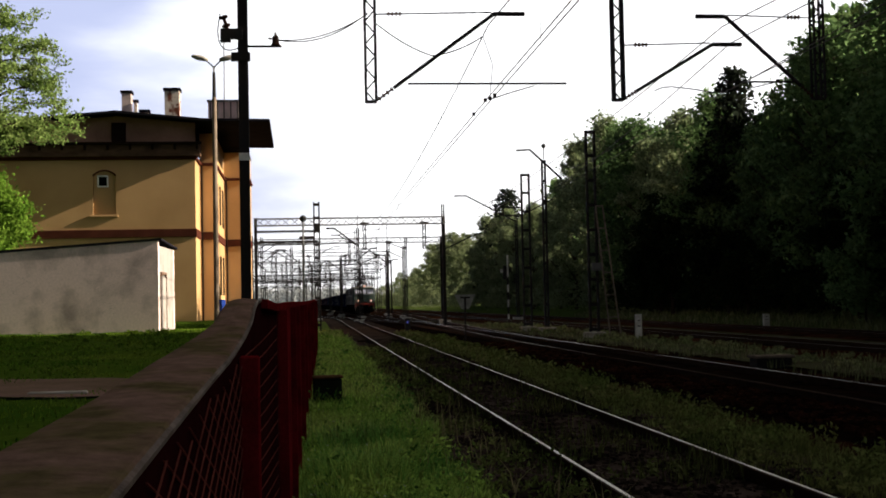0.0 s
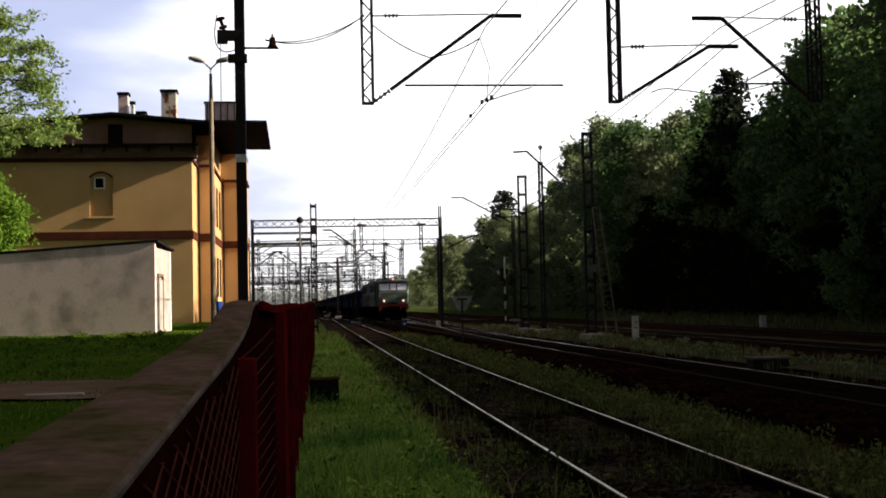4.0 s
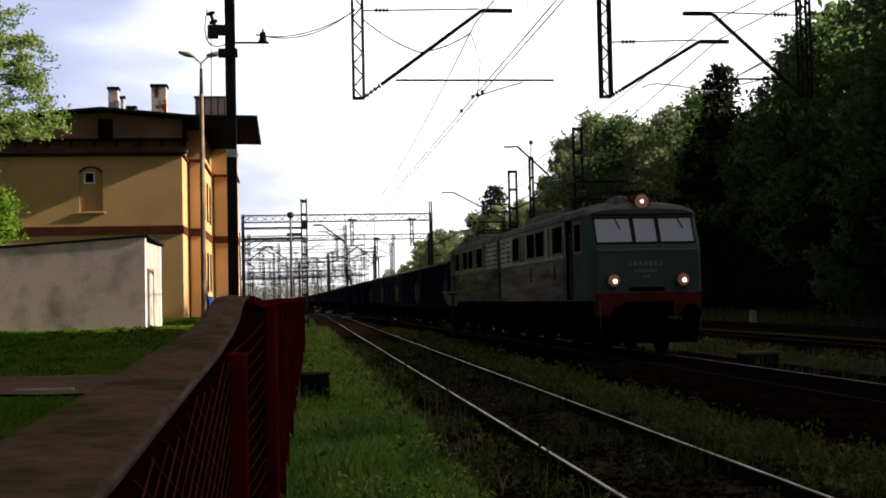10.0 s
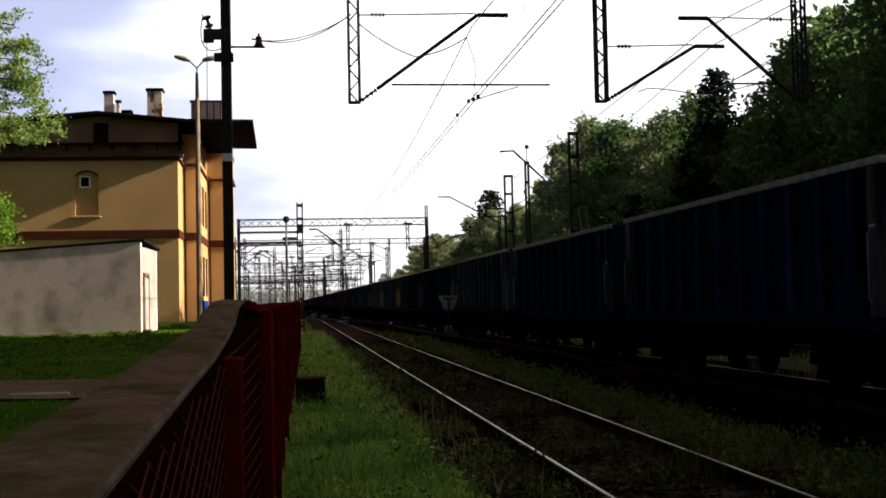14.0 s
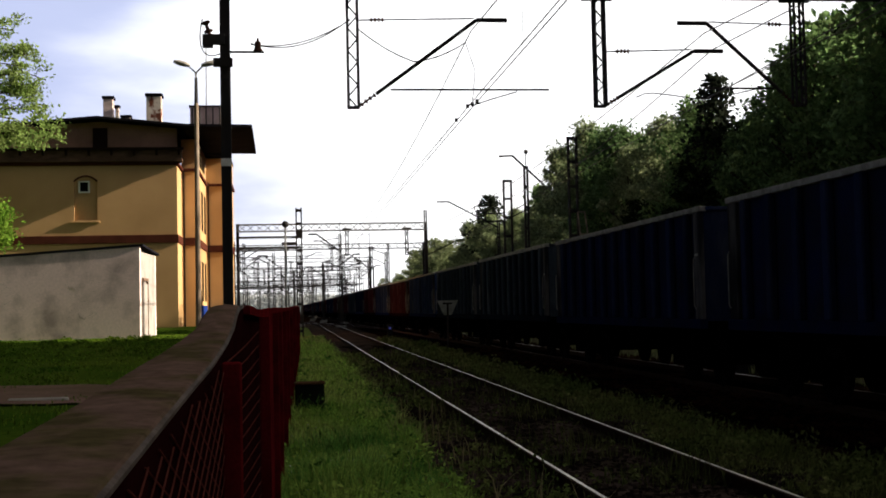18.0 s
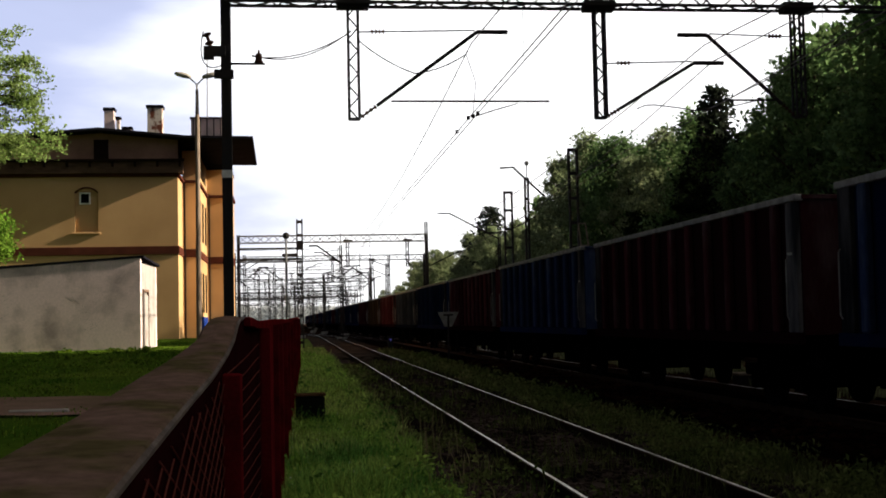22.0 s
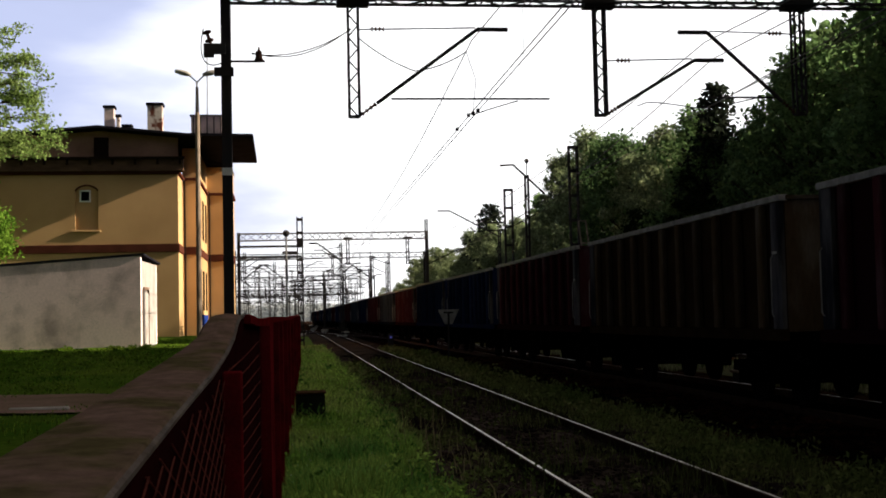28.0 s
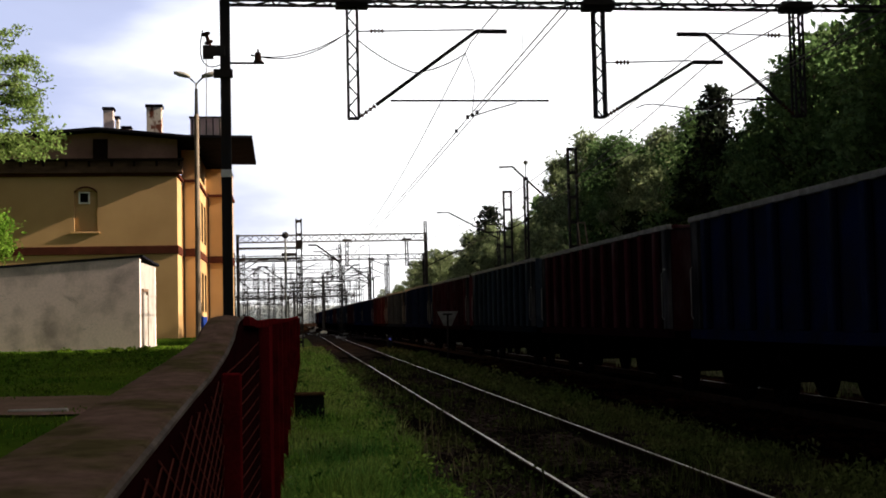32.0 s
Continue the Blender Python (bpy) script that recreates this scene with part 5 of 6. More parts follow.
# ---- grass ----
def blades(name, label, n, area, height, mat, seed, lift=0.0, clump=0.5):
    """Grass blades, each a bent tapering strip."""
    g = np.random.default_rng(seed)
    x0, x1, y0, y1 = area
    vs, fs = [], []
    k = 0
    while k < n:
        u = g.uniform(0, 1)
        y = y0 * (y1 / y0) ** u
        x = g.uniform(x0, x1) + 0.012 * (y - 9)
        d = noise.noise((x * 0.9, y * 0.9, seed)) + 0.5 * noise.noise((x * 3, y * 3, seed))
        k += 1
        if d < -clump + g.uniform(-0.2, 0.2):
            continue
        z = ground_z(x, y) + lift
        grow = max(1.0, y / 14.0)
        h = height * g.uniform(0.4, 1.2) * (1 + 0.8 * max(0, d))
        a = g.uniform(0, 2 * math.pi)
        w = 0.006 * grow * g.uniform(0.7, 1.4)
        dx, dy = math.cos(a), math.sin(a)
        b = h * g.uniform(0.15, 0.7)
        t = a + g.uniform(1.0, 2.2)
        bx, by = math.cos(t) * b, math.sin(t) * b
        i = len(vs)
        vs += [(x - dx * w, y - dy * w, z - 0.03), (x + dx * w, y + dy * w, z - 0.03), (x + dx * w * 0.7 + bx * 0.35, y + dy * w * 0.7 + by * 0.35, z + h * 0.6), (x - dx * w * 0.7 + bx * 0.35, y - dy * w * 0.7 + by * 0.35, z + h * 0.6), (x + bx, y + by, z + h * 0.95)]
        fs += [(i, i + 1, i + 2, i + 3), (i + 3, i + 2, i + 4)]
    return tagged(part(name, raw(name, vs, fs, mat), None), label, "grass", kind="stuff")


blades("tall_grass", "tall wild grass between the fence and the siding", 46000, (-0.05, 1.5, 9.5, 60), 0.27, BLADE, 3, 0.0, 0.28)
blades("lush_grass", "dark grass with seed heads on the near verge beside the fence", 34000, (-0.05, 1.5, 7.3, 17), 0.25, NEAR_BLADE, 13, 0.0, 0.22)
blades("dry_grass", "paler grass further along the verge", 18000, (-0.05, 1.7, 15, 75), 0.27, FAR_VERGE, 14, 0.0, 0.25)
blades("track_grass", "sparse weeds between the rails of the siding", 9500, (2.1, 4.4, 7.5, 50), 0.20, WEED, 4, 0.06, -0.12)
blades("strip_grass", "weedy grass between the siding and the main line", 30000, (4.45, 5.7, 7.5, 70), 0.22, STRIP_BLADE, 5, 0, 0.02)
blades("lawn_grass", "short lawn grass of the station garden", 34000, (-12, -0.9, 6.5, 60), 0.035, LAWN_BLADE, 6, 0.01)
blades("far_strip_grass", "thin weeds between the main line and the through track", 5500, (11.2, 14.8, 24, 95), 0.20, FAR_BLADE, 7, 0, -0.1)
blades("outer_grass", "rough grass before the forest", 9000, (24.8, 29.5, 30, 120), 0.35, FAR_BLADE, 8)

def weeds(name, label, clumps, area, size, tall, mat, seed, keep=0.0):
    """Low broad-leaved weeds: clumps of small leaves where they thrive."""
    g = np.random.default_rng(seed)
    x0, x1, y0, y1 = area
    out, sizes = [], []
    for k in range(clumps):
        y = y0 * (y1 / y0) ** g.uniform()
        x = g.uniform(x0, x1) + 0.012 * (y - 9)
        if noise.noise((x * 0.8, y * 0.8, seed)) + 0.5 * noise.noise((x * 2.5, y * 2.5, seed)) < keep:
            continue
        n = int(g.uniform(14, 40))
        r, h = g.uniform(0.06, 0.2), tall * g.uniform(0.35, 1.2)
        p = g.normal(size=(n, 3)) * np.array((r, r, 0)) * 0.6
        p[:, 2] = h * g.uniform(0.05, 1.0, n)
        out.append(p + np.array((x, y, ground_z(x, y) + 0.02)))
        sizes.append(np.full(n, size * max(1.0, y / 20) * g.uniform(0.7, 1.3)))
    v, f = leaf_quads(np.concatenate(out), np.concatenate(sizes), g)
    return tagged(part(name, raw(name, v.tolist(), f.tolist(), mat), None), label, "weeds", kind="stuff")


weeds("broad_weeds", "broad-leaved weeds in the verge grass", 900, (0.0, 1.55, 7.5, 45), 0.030, 0.30, BLADE, 71, -0.1)
weeds("dark_weeds", "tall dark clumps of weeds in the verge grass", 240, (0.0, 1.5, 7.5, 40), 0.030, 0.40, BLADE_DARK, 78, 0.12)
weeds("track_weeds", "weeds rooted in the ballast of the siding", 620, (1.9, 4.6, 7.5, 45), 0.028, 0.22, WEED, 72, 0.15)
weeds("box_weeds", "leafy weeds growing over the cable box", 18, (0.02, 0.60, 19.85, 20.10), 0.032, 0.40, BLADE_DARK, 77, -0.6)
weeds("strip_weeds", "clumps of weeds between the siding and the main line", 1500, (4.4, 5.9, 8, 60), 0.032, 0.30, STRIP_BLADE, 73, 0.05)
weeds("edge_weeds", "ragged weeds where the verge meets the ballast", 900, (1.4, 2.35, 7.5, 45), 0.028, 0.26, STRIP_BLADE, 75, 0.12)
blades("dry_stalks", "dry yellow stalks at the edge of the verge", 1500, (1.1, 2.4, 7.5, 30), 0.34, DRY_BLADE, 9, 0, -0.25)
weeds("lawn_tufts", "taller bright tufts in the lawn", 700, (-9, -1.3, 14, 42), 0.022, 0.10, LAWN_BLADE, 79, 0.05)
weeds("far_weeds", "clumps of weeds beyond the main line", 620, (12.3, 14.8, 26, 90), 0.030, 0.22, FAR_BLADE, 74, 0.15)

flowers = np.random.default_rng(50)
fv, ff = [], []
for k in range(560):
    x, y = flowers.uniform(0.0, 1.45), 7.8 * (22 / 7.8) ** flowers.uniform(0, 1)
    z = ground_z(x, y) + flowers.uniform(0.08, 0.24)
    r = flowers.uniform(0.007, 0.015)
    i = len(fv)
    fv += [(x - r, y, z), (x, y - r, z + 0.004), (x + r, y, z), (x, y + r, z + 0.004), (x, y, z + r)]
    ff += [(i, i + 1, i + 4), (i + 1, i + 2, i + 4), (i + 2, i + 3, i + 4), (i + 3, i, i + 4)]
tagged(part("wildflowers", raw("wildflowers", fv, ff, WHITE_PAINT), None), "small white wildflowers in the tall grass", "flowers", kind="stuff")


def stones(name, label, n, area, seed, mat):
    """Loose ballast stones, each an uneven block."""
    g = np.random.default_rng(seed)
    base = np.array([(x, y, z) for x in (-1, 1) for y in (-1, 1) for z in (-1, 1)], float)
    quads = np.array([(0, 1, 3, 2), (4, 6, 7, 5), (0, 4, 5, 1), (2, 3, 7, 6), (0, 2, 6, 4), (1, 5, 7, 3)])
    x0, x1, y0, y1 = area
    vs, fs = [], []
    for k in range(n):
        y = y0 * (y1 / y0) ** g.uniform()
        x = g.uniform(x0, x1) + 0.0118 * (y - 9.6)
        r = g.uniform(0.014, 0.034) * max(1, y / 18)
        p = (base + g.uniform(-0.45, 0.45, (8, 3))) * r * np.array((1, 1, 0.7))
        a = g.uniform(0, 6.28)
        c, s_ = math.cos(a), math.sin(a)
        p = p @ np.array(((c, s_, 0), (-s_, c, 0), (0, 0, 1))) + np.array((x, y, -0.135 + r * 0.3))
        fs.append(quads + 8 * k)
        vs.append(p)
    return tagged(part(name, raw(name, np.concatenate(vs).tolist(), np.concatenate(fs).tolist(), mat), None), label, "stones", kind="stuff")


stones("ballast_stones", "loose brown ballast stones on the siding", 6000, (1.75, 4.9, 7.5, 40), 61, GREY_BALLAST)
stones("ballast_stones", "loose dark ballast stones beside the main line", 3500, (6.6, 8.1, 9, 50), 62, BALLAST)


# ---- train ----
SPEED, FRONT0 = 14.32, 174.1            # metres a second; where the nose stands at 0 s
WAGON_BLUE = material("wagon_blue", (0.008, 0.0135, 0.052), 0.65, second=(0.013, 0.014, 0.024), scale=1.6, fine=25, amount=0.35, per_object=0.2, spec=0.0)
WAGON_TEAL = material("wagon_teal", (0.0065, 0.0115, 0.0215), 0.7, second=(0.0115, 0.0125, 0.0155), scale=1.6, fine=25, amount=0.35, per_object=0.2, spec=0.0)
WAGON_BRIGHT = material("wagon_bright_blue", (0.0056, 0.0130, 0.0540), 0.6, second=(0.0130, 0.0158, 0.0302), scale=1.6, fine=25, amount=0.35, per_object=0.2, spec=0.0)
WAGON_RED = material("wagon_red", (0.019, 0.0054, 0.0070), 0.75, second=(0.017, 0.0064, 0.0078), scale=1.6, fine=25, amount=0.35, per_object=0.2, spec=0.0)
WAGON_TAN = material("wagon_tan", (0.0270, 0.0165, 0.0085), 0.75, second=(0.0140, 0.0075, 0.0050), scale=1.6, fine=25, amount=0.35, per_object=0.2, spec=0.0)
UNDER = material("underframe_black", (0.0022, 0.002, 0.002), 0.95, scale=3, fine=30, amount=0.4, spec=0.0)
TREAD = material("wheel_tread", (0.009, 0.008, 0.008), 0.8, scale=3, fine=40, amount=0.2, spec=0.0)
BARE_POST = material("bare_post", (0.018, 0.018, 0.022), 0.75, second=(0.095, 0.09, 0.095), scale=2.6, fine=25, amount=0.35, per_object=0.45, stretch=(1, 1, 0.22), threshold=(0.42, 0.62), spec=0.0)
# Bare rim metal; the sky's highlight on it is put in as pale grey.
RIM_GREY = material("bare_lit_rim", (0.24, 0.23, 0.22), 0.7, metal=0.0, second=(0.40, 0.38, 0.36), scale=4, fine=30, amount=0.3)
COAL = material("coal", (0.012, 0.012, 0.013), 0.7, scale=3, fine=12, amount=0.6, bump=1)

CREAM = material("cream_trim", (0.42, 0.41, 0.37), 0.6, second=(0.24, 0.23, 0.20), scale=3, fine=30, amount=0.2)


def side_plate(outline, half):
    """A cast side plate: an outline in y and z with thickness across the track."""
    bm = prism(bmesh.new(), outline, -half, half)
    for v in bm.verts:
        v.co = (v.co.y, v.co.x, v.co.z)
    bmesh.ops.recalc_face_normals(bm, faces=bm.faces[:])
    return bm


SIDE_FRAME = mesh_of(side_plate(((-1.35, 0.52), (-1.10, 0.52), (-1.09, 0.32), (-0.71, 0.32), (-0.70, 0.50), (-0.45, 0.36), (0.45, 0.36), (0.70, 0.50), (0.71, 0.32), (1.09, 0.32), (1.10, 0.52), (1.35, 0.52), (1.35, 0.70), (0.60, 0.74), (0.45, 0.82), (-0.45, 0.82), (-0.60, 0.74), (-1.35, 0.70)), 0.085), "side_frame", UNDER)
LOCO_FRAME = mesh_of(side_plate(((-2.0, 0.55), (-1.78, 0.55), (-1.76, 0.36), (-1.24, 0.36), (-1.22, 0.55), (1.22, 0.55), (1.24, 0.36), (1.76, 0.36), (1.78, 0.55), (2.0, 0.55), (2.0, 0.88), (-2.0, 0.88)), 0.10), "side_frame", UNDER)


def bogie(parent, y, wheels=2, r=0.46):
    b = part("bogie", boxes((-0.95, 0.95, y - 0.25, y + 0.25, 0.5, 0.95)), UNDER, parent)
    for s in (-1, 1):
        o = part("side_frame", SIDE_FRAME, None, b)
        o.location = (s * 1.02, y, 0)
    for w in (-0.9, 0.9):
        bm = bmesh.new()
        for s in (-1, 1):
            lathe(bm, ((r - 0.10, -0.07), (r - 0.02, -0.06), (r + 0.02, -0.05), (r + 0.02, -0.03), (r, -0.02), (r - 0.005, 0.07)) if s < 0 else ((r - 0.005, -0.07), (r, 0.02), (r + 0.02, 0.03), (r + 0.02, 0.05), (r - 0.02, 0.06), (r - 0.10, 0.07)), (s * 0.76, y + w, r), "x", 18)
        tube(bm, ((-0.95, y + w, r), (0.95, y + w, r)), 0.08, 8)
        part("wheelset", bm, TREAD, b)
    return b


def wagon(mat, worn, label):
    """Four-axle open box wagon, 13.5 m over the buffers, centred on its own origin."""
    w = tagged(empty("open_wagon"), label, "freight wagon", "open wagons of the train")
    for s in (-1, 1):
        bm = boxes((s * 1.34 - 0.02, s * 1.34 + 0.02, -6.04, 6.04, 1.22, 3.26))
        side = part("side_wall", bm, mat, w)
        part("top_rail", boxes((s * 1.38 - 0.075, s * 1.38 + 0.075, -6.08, 6.08, 3.22, 3.32), bevel=0.012), RIM_GREY, side, "bare grey top rim with sky light put into its pale colour")
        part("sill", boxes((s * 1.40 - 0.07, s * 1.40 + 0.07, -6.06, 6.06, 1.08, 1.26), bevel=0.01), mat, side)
        n = 11
        for k in range(n):
            y = -5.25 + 10.5 * k / (n - 1)
            wide = 0.115
            bm = bmesh.new()
            box(bm, min(s * 1.36, s * 1.475), max(s * 1.36, s * 1.475), y - wide, y + wide, 1.26, 3.22, bevel=0.025)
            # ribs take the lighter copy: light on them plus worn streaks
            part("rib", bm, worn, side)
        for y in (-5.85, 5.85):
            part("corner_post", boxes((min(s * 1.345, s * 1.43), max(s * 1.345, s * 1.43), y - 0.19, y + 0.19, 1.26, 3.22), bevel=0.012), BARE_POST, side, "corner post with worn pale paint")
            bm = bmesh.new()
            tube(bm, ((s * 1.445, y + 0.10, 1.45), (s * 1.475, y + 0.10, 1.50), (s * 1.475, y + 0.10, 2.35), (s * 1.445, y + 0.10, 2.40)), 0.012, 5)
            part("grab_iron", bm, RIM_GREY, side)
        part("painted_mark", boxes((min(s * 1.436, s * 1.440), max(s * 1.436, s * 1.440), -5.9, -5.72, 2.42, 2.46)), CREAM, side, "unreadable painted mark")
    for e in (-1, 1):
        # end walls too: the lighter copy makes up for missing sky light
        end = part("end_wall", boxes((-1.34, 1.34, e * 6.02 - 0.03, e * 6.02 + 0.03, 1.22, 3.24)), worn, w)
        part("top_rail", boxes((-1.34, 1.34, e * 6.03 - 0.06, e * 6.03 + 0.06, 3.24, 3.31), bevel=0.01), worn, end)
        for x in (-1.27, 1.27):
            bm = bmesh.new()
            box(bm, x - 0.07, x + 0.07, min(e * 6.04, e * 6.02), max(e * 6.04, e * 6.02), 1.25, 3.2, bevel=0.02)
            part("rib", bm, mat, end)
        for s in (-1, 1):
            bm = bmesh.new()
            lathe(bm, ((0.09, 0.0), (0.09, 0.40), (0.06, 0.42), (0.06, 0.72), (0.21, 0.73), (0.22, 0.76), (0.05, 0.78)) if e > 0 else ((0.05, -0.78), (0.22, -0.76), (0.21, -0.73), (0.06, -0.72), (0.06, -0.42), (0.09, -0.40), (0.09, 0.0)), (s * 0.875, e * 6.06, 1.05), "y", 12)
            part("buffer", bm, UNDER, w)
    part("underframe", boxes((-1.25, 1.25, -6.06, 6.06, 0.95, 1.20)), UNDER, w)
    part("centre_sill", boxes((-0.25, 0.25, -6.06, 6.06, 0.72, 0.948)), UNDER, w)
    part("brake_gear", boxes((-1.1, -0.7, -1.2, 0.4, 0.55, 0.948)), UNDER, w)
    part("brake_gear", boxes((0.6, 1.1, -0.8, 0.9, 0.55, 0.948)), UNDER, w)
    part("load", sheet("load", steps(-1.3, 1.3, 0.4) + [1.3], steps(-5.9, 5.9, 0.5) + [5.9], lambda x, y: 2.75 + 0.25 * noise.noise((x, y * 0.7, 1)), COAL), None, w)
    for y in (-4.3, 4.3):
        bogie(w, y)
    return w

# ---- locomotive, two coupled sections ----
LOCO_GREEN = material("loco_green", (0.132, 0.188, 0.166), 0.45, second=(0.11, 0.152, 0.134), scale=1.2, fine=25, amount=0.15, bump=0.1)
LOCO_SIDE = material("loco_side", (0.315, 0.30, 0.288), 0.65, second=(0.12, 0.112, 0.10), scale=1.6, fine=20, amount=0.35, bump=0.1, stretch=(1, 0.22, 2.6), spec=0.0)
# Rear section: olive paint, and its deeper shade put into the darker colour.
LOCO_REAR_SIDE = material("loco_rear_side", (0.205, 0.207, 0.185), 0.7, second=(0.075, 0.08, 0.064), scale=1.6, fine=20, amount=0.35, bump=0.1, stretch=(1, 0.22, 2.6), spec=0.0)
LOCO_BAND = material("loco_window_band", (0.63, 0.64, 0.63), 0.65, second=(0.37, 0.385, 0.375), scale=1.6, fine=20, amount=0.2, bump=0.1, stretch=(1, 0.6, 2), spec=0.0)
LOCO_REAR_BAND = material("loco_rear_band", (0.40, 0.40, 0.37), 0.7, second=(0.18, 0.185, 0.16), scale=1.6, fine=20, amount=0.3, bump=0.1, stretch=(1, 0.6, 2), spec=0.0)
LOCO_ROOF = material("loco_roof", (0.30, 0.285, 0.285), 0.65, second=(0.16, 0.145, 0.145), scale=1.5, fine=20, amount=0.3)
LOCO_RED = material("loco_red", (0.21, 0.036, 0.030), 0.65, second=(0.11, 0.038, 0.034), scale=3, fine=30, amount=0.3)
# Windscreens: the sky's reflection is put into the pale lavender base colour.
CAB_GLASS = glazing("cab_glass_sky", (0.66, 0.69, 0.86), 0.3, 0.3)
LAMP_GLASS = glow("amber_lamp_glass", (0.9, 0.46, 0.34), 0.02)
LAMP_WARM = glow("warm_headlamp", (1.0, 0.76, 0.60), 1.5)
LAMP_RIM = material("lamp_rim", (0.22, 0.12, 0.09), 0.5, scale=4, fine=30, amount=0.2)
CHROME = material("handrail_steel", (0.22, 0.215, 0.20), 0.4, metal=0.6, scale=3, fine=30, amount=0.1)


def shell(bm, y0, y1, z0=1.42, nose=False):
    """Body shell: upright sides, rounded eaves and a low arched roof."""
    def ring(y, half, drop, arch=0.39):
        out = [(-half, y, z0), (-half, y, 3.60 - drop)]
        for k in range(1, 10):
            a = math.pi * (1 - k / 10)
            out.append((half * math.cos(a) * 0.985, y, 3.60 - drop + 0.02 * min(k, 10 - k, 1) + arch * math.sin(a) ** 0.8))
        out += [(half, y, 3.60 - drop), (half, y, z0)]
        return [bm.verts.new(p) for p in out]
    stations = [(y0 + 0.40, 1.36, 0.02, 0.14), (y0 + 0.50, 1.42, 0.0, 0.24), (y0 + 0.85, 1.47, 0.0, 0.33), (y0 + 1.35, 1.49, 0.0, 0.38), (y0 + 2.0, 1.49, 0.0), (y1, 1.49, 0.0)] if nose else [(y0, 1.49, 0.0), (y1, 1.49, 0.0)]
    rings = [ring(*s) for s in stations]
    n = len(rings[0])
    for a, b in zip(rings, rings[1:]):
        for k in range(n - 1):
            f = bm.faces.new((a[k], b[k], b[k + 1], a[k + 1]))
            f.material_index = 1 if 1 <= k <= n - 3 else (2 if nose and a is not rings[-2] else 0)
    f = bm.faces.new(rings[0])
    f.material_index = 2 if nose else 0
    bm.faces.new(rings[-1][::-1])
    bmesh.ops.recalc_face_normals(bm, faces=bm.faces[:])
    return bm


NOSE = ((1.42, 0.02), (1.60, 0.0), (2.66, 0.0), (2.76, 0.02), (2.84, 0.06), (3.52, 0.39), (3.60, 0.43))


def nose_block():
    """The cab front: upright below the belt, leaning back above it, with rounded corners."""
    bm = bmesh.new()
    half = ((1.493, 1.3), (1.49, 0.55), (1.44, 0.20), (1.385, 0.06), (1.30, 0.0))
    rings = []
    for z, y in NOSE:
        outline = [(-x, y + d) for x, d in half] + [(x, y + d) for x, d in reversed(half)]
        rings.append([bm.verts.new((x, v, z)) for x, v in outline])
    for a, b in zip(rings, rings[1:]):
        for k in range(len(a) - 1):
            bm.faces.new((a[k], a[k + 1], b[k + 1], b[k]))
    bm.faces.new(rings[-1])
    bmesh.ops.recalc_face_normals(bm, faces=bm.faces[:])
    return bm


def on_screen(bm):
    """From the windscreen's own plane to its lean."""
    bmesh.ops.transform(bm, verts=bm.verts[:], matrix=pose(0, 0.06, 2.84, -25.96))
    return bm


def side_window(parent, y0, y1, z0=2.74, z1=3.46, s=-1, x=1.49, name="side_window"):
    bm = bmesh.new()
    a, b = sorted((s * (x - 0.01), s * (x + 0.028)))
    for spec in ((y0 - 0.07, y0, z0 - 0.07, z1 + 0.07), (y1, y1 + 0.07, z0 - 0.07, z1 + 0.07), (y0, y1, z0 - 0.07, z0), (y0, y1, z1, z1 + 0.07)):
        box(bm, a, b, *spec)
    f = part(name, bm, CREAM, parent)
    a, b = sorted((s * (x - 0.005), s * (x + 0.014)))
    part("pane", boxes((a, b, y0, y1, z0, z1)), BLACK_GLASS, f)


def grille(parent, y0, y1, s):
    """A pale panel with two columns of narrow dark louvre slots."""
    a, b = sorted((s * 1.485, s * 1.502))
    g = part("grille", boxes((a, b, y0, y1, 2.62, 3.54), bevel=0.004), LOCO_BAND, parent)
    mid = (y0 + y1) / 2
    for k in range(5):
        z = 2.72 + k * 0.165
        for u0, u1 in ((y0 + 0.08, mid - 0.16), (mid + 0.16, y1 - 0.08)):
            a, b = sorted((s * 1.500, s * 1.512))
            part("slat", boxes((a, b, u0, u1, z, z + 0.045)), STEEL, g)


def loco_bogie(parent, y):
    b = part("bogie", boxes((-1.0, 1.0, y - 0.4, y + 0.4, 0.5, 1.2)), UNDER, parent)
    for s in (-1, 1):
        o = part("side_frame", LOCO_FRAME, None, b)
        o.location = (s * 1.12, y, 0)
        for w in (-0.5, 0.5):
            part("spring", tube(bmesh.new(), ((s * 1.16, y + w, 0.6), (s * 1.16, y + w, 1.1)), 0.11, 8), UNDER, b)
    for w in (-1.5, 1.5):
        bm = bmesh.new()
        for s in (-1, 1):
            lathe(bm, ((0.5, -0.07), (0.62, -0.06), (0.62, -0.03), (0.6, 0.07), (0.5, 0.07)), (s * 0.77, y + w, 0.60), "x", 20)
        tube(bm, ((-0.95, y + w, 0.6), (0.95, y + w, 0.6)), 0.1, 8)
        part("wheelset", bm, TREAD, b)


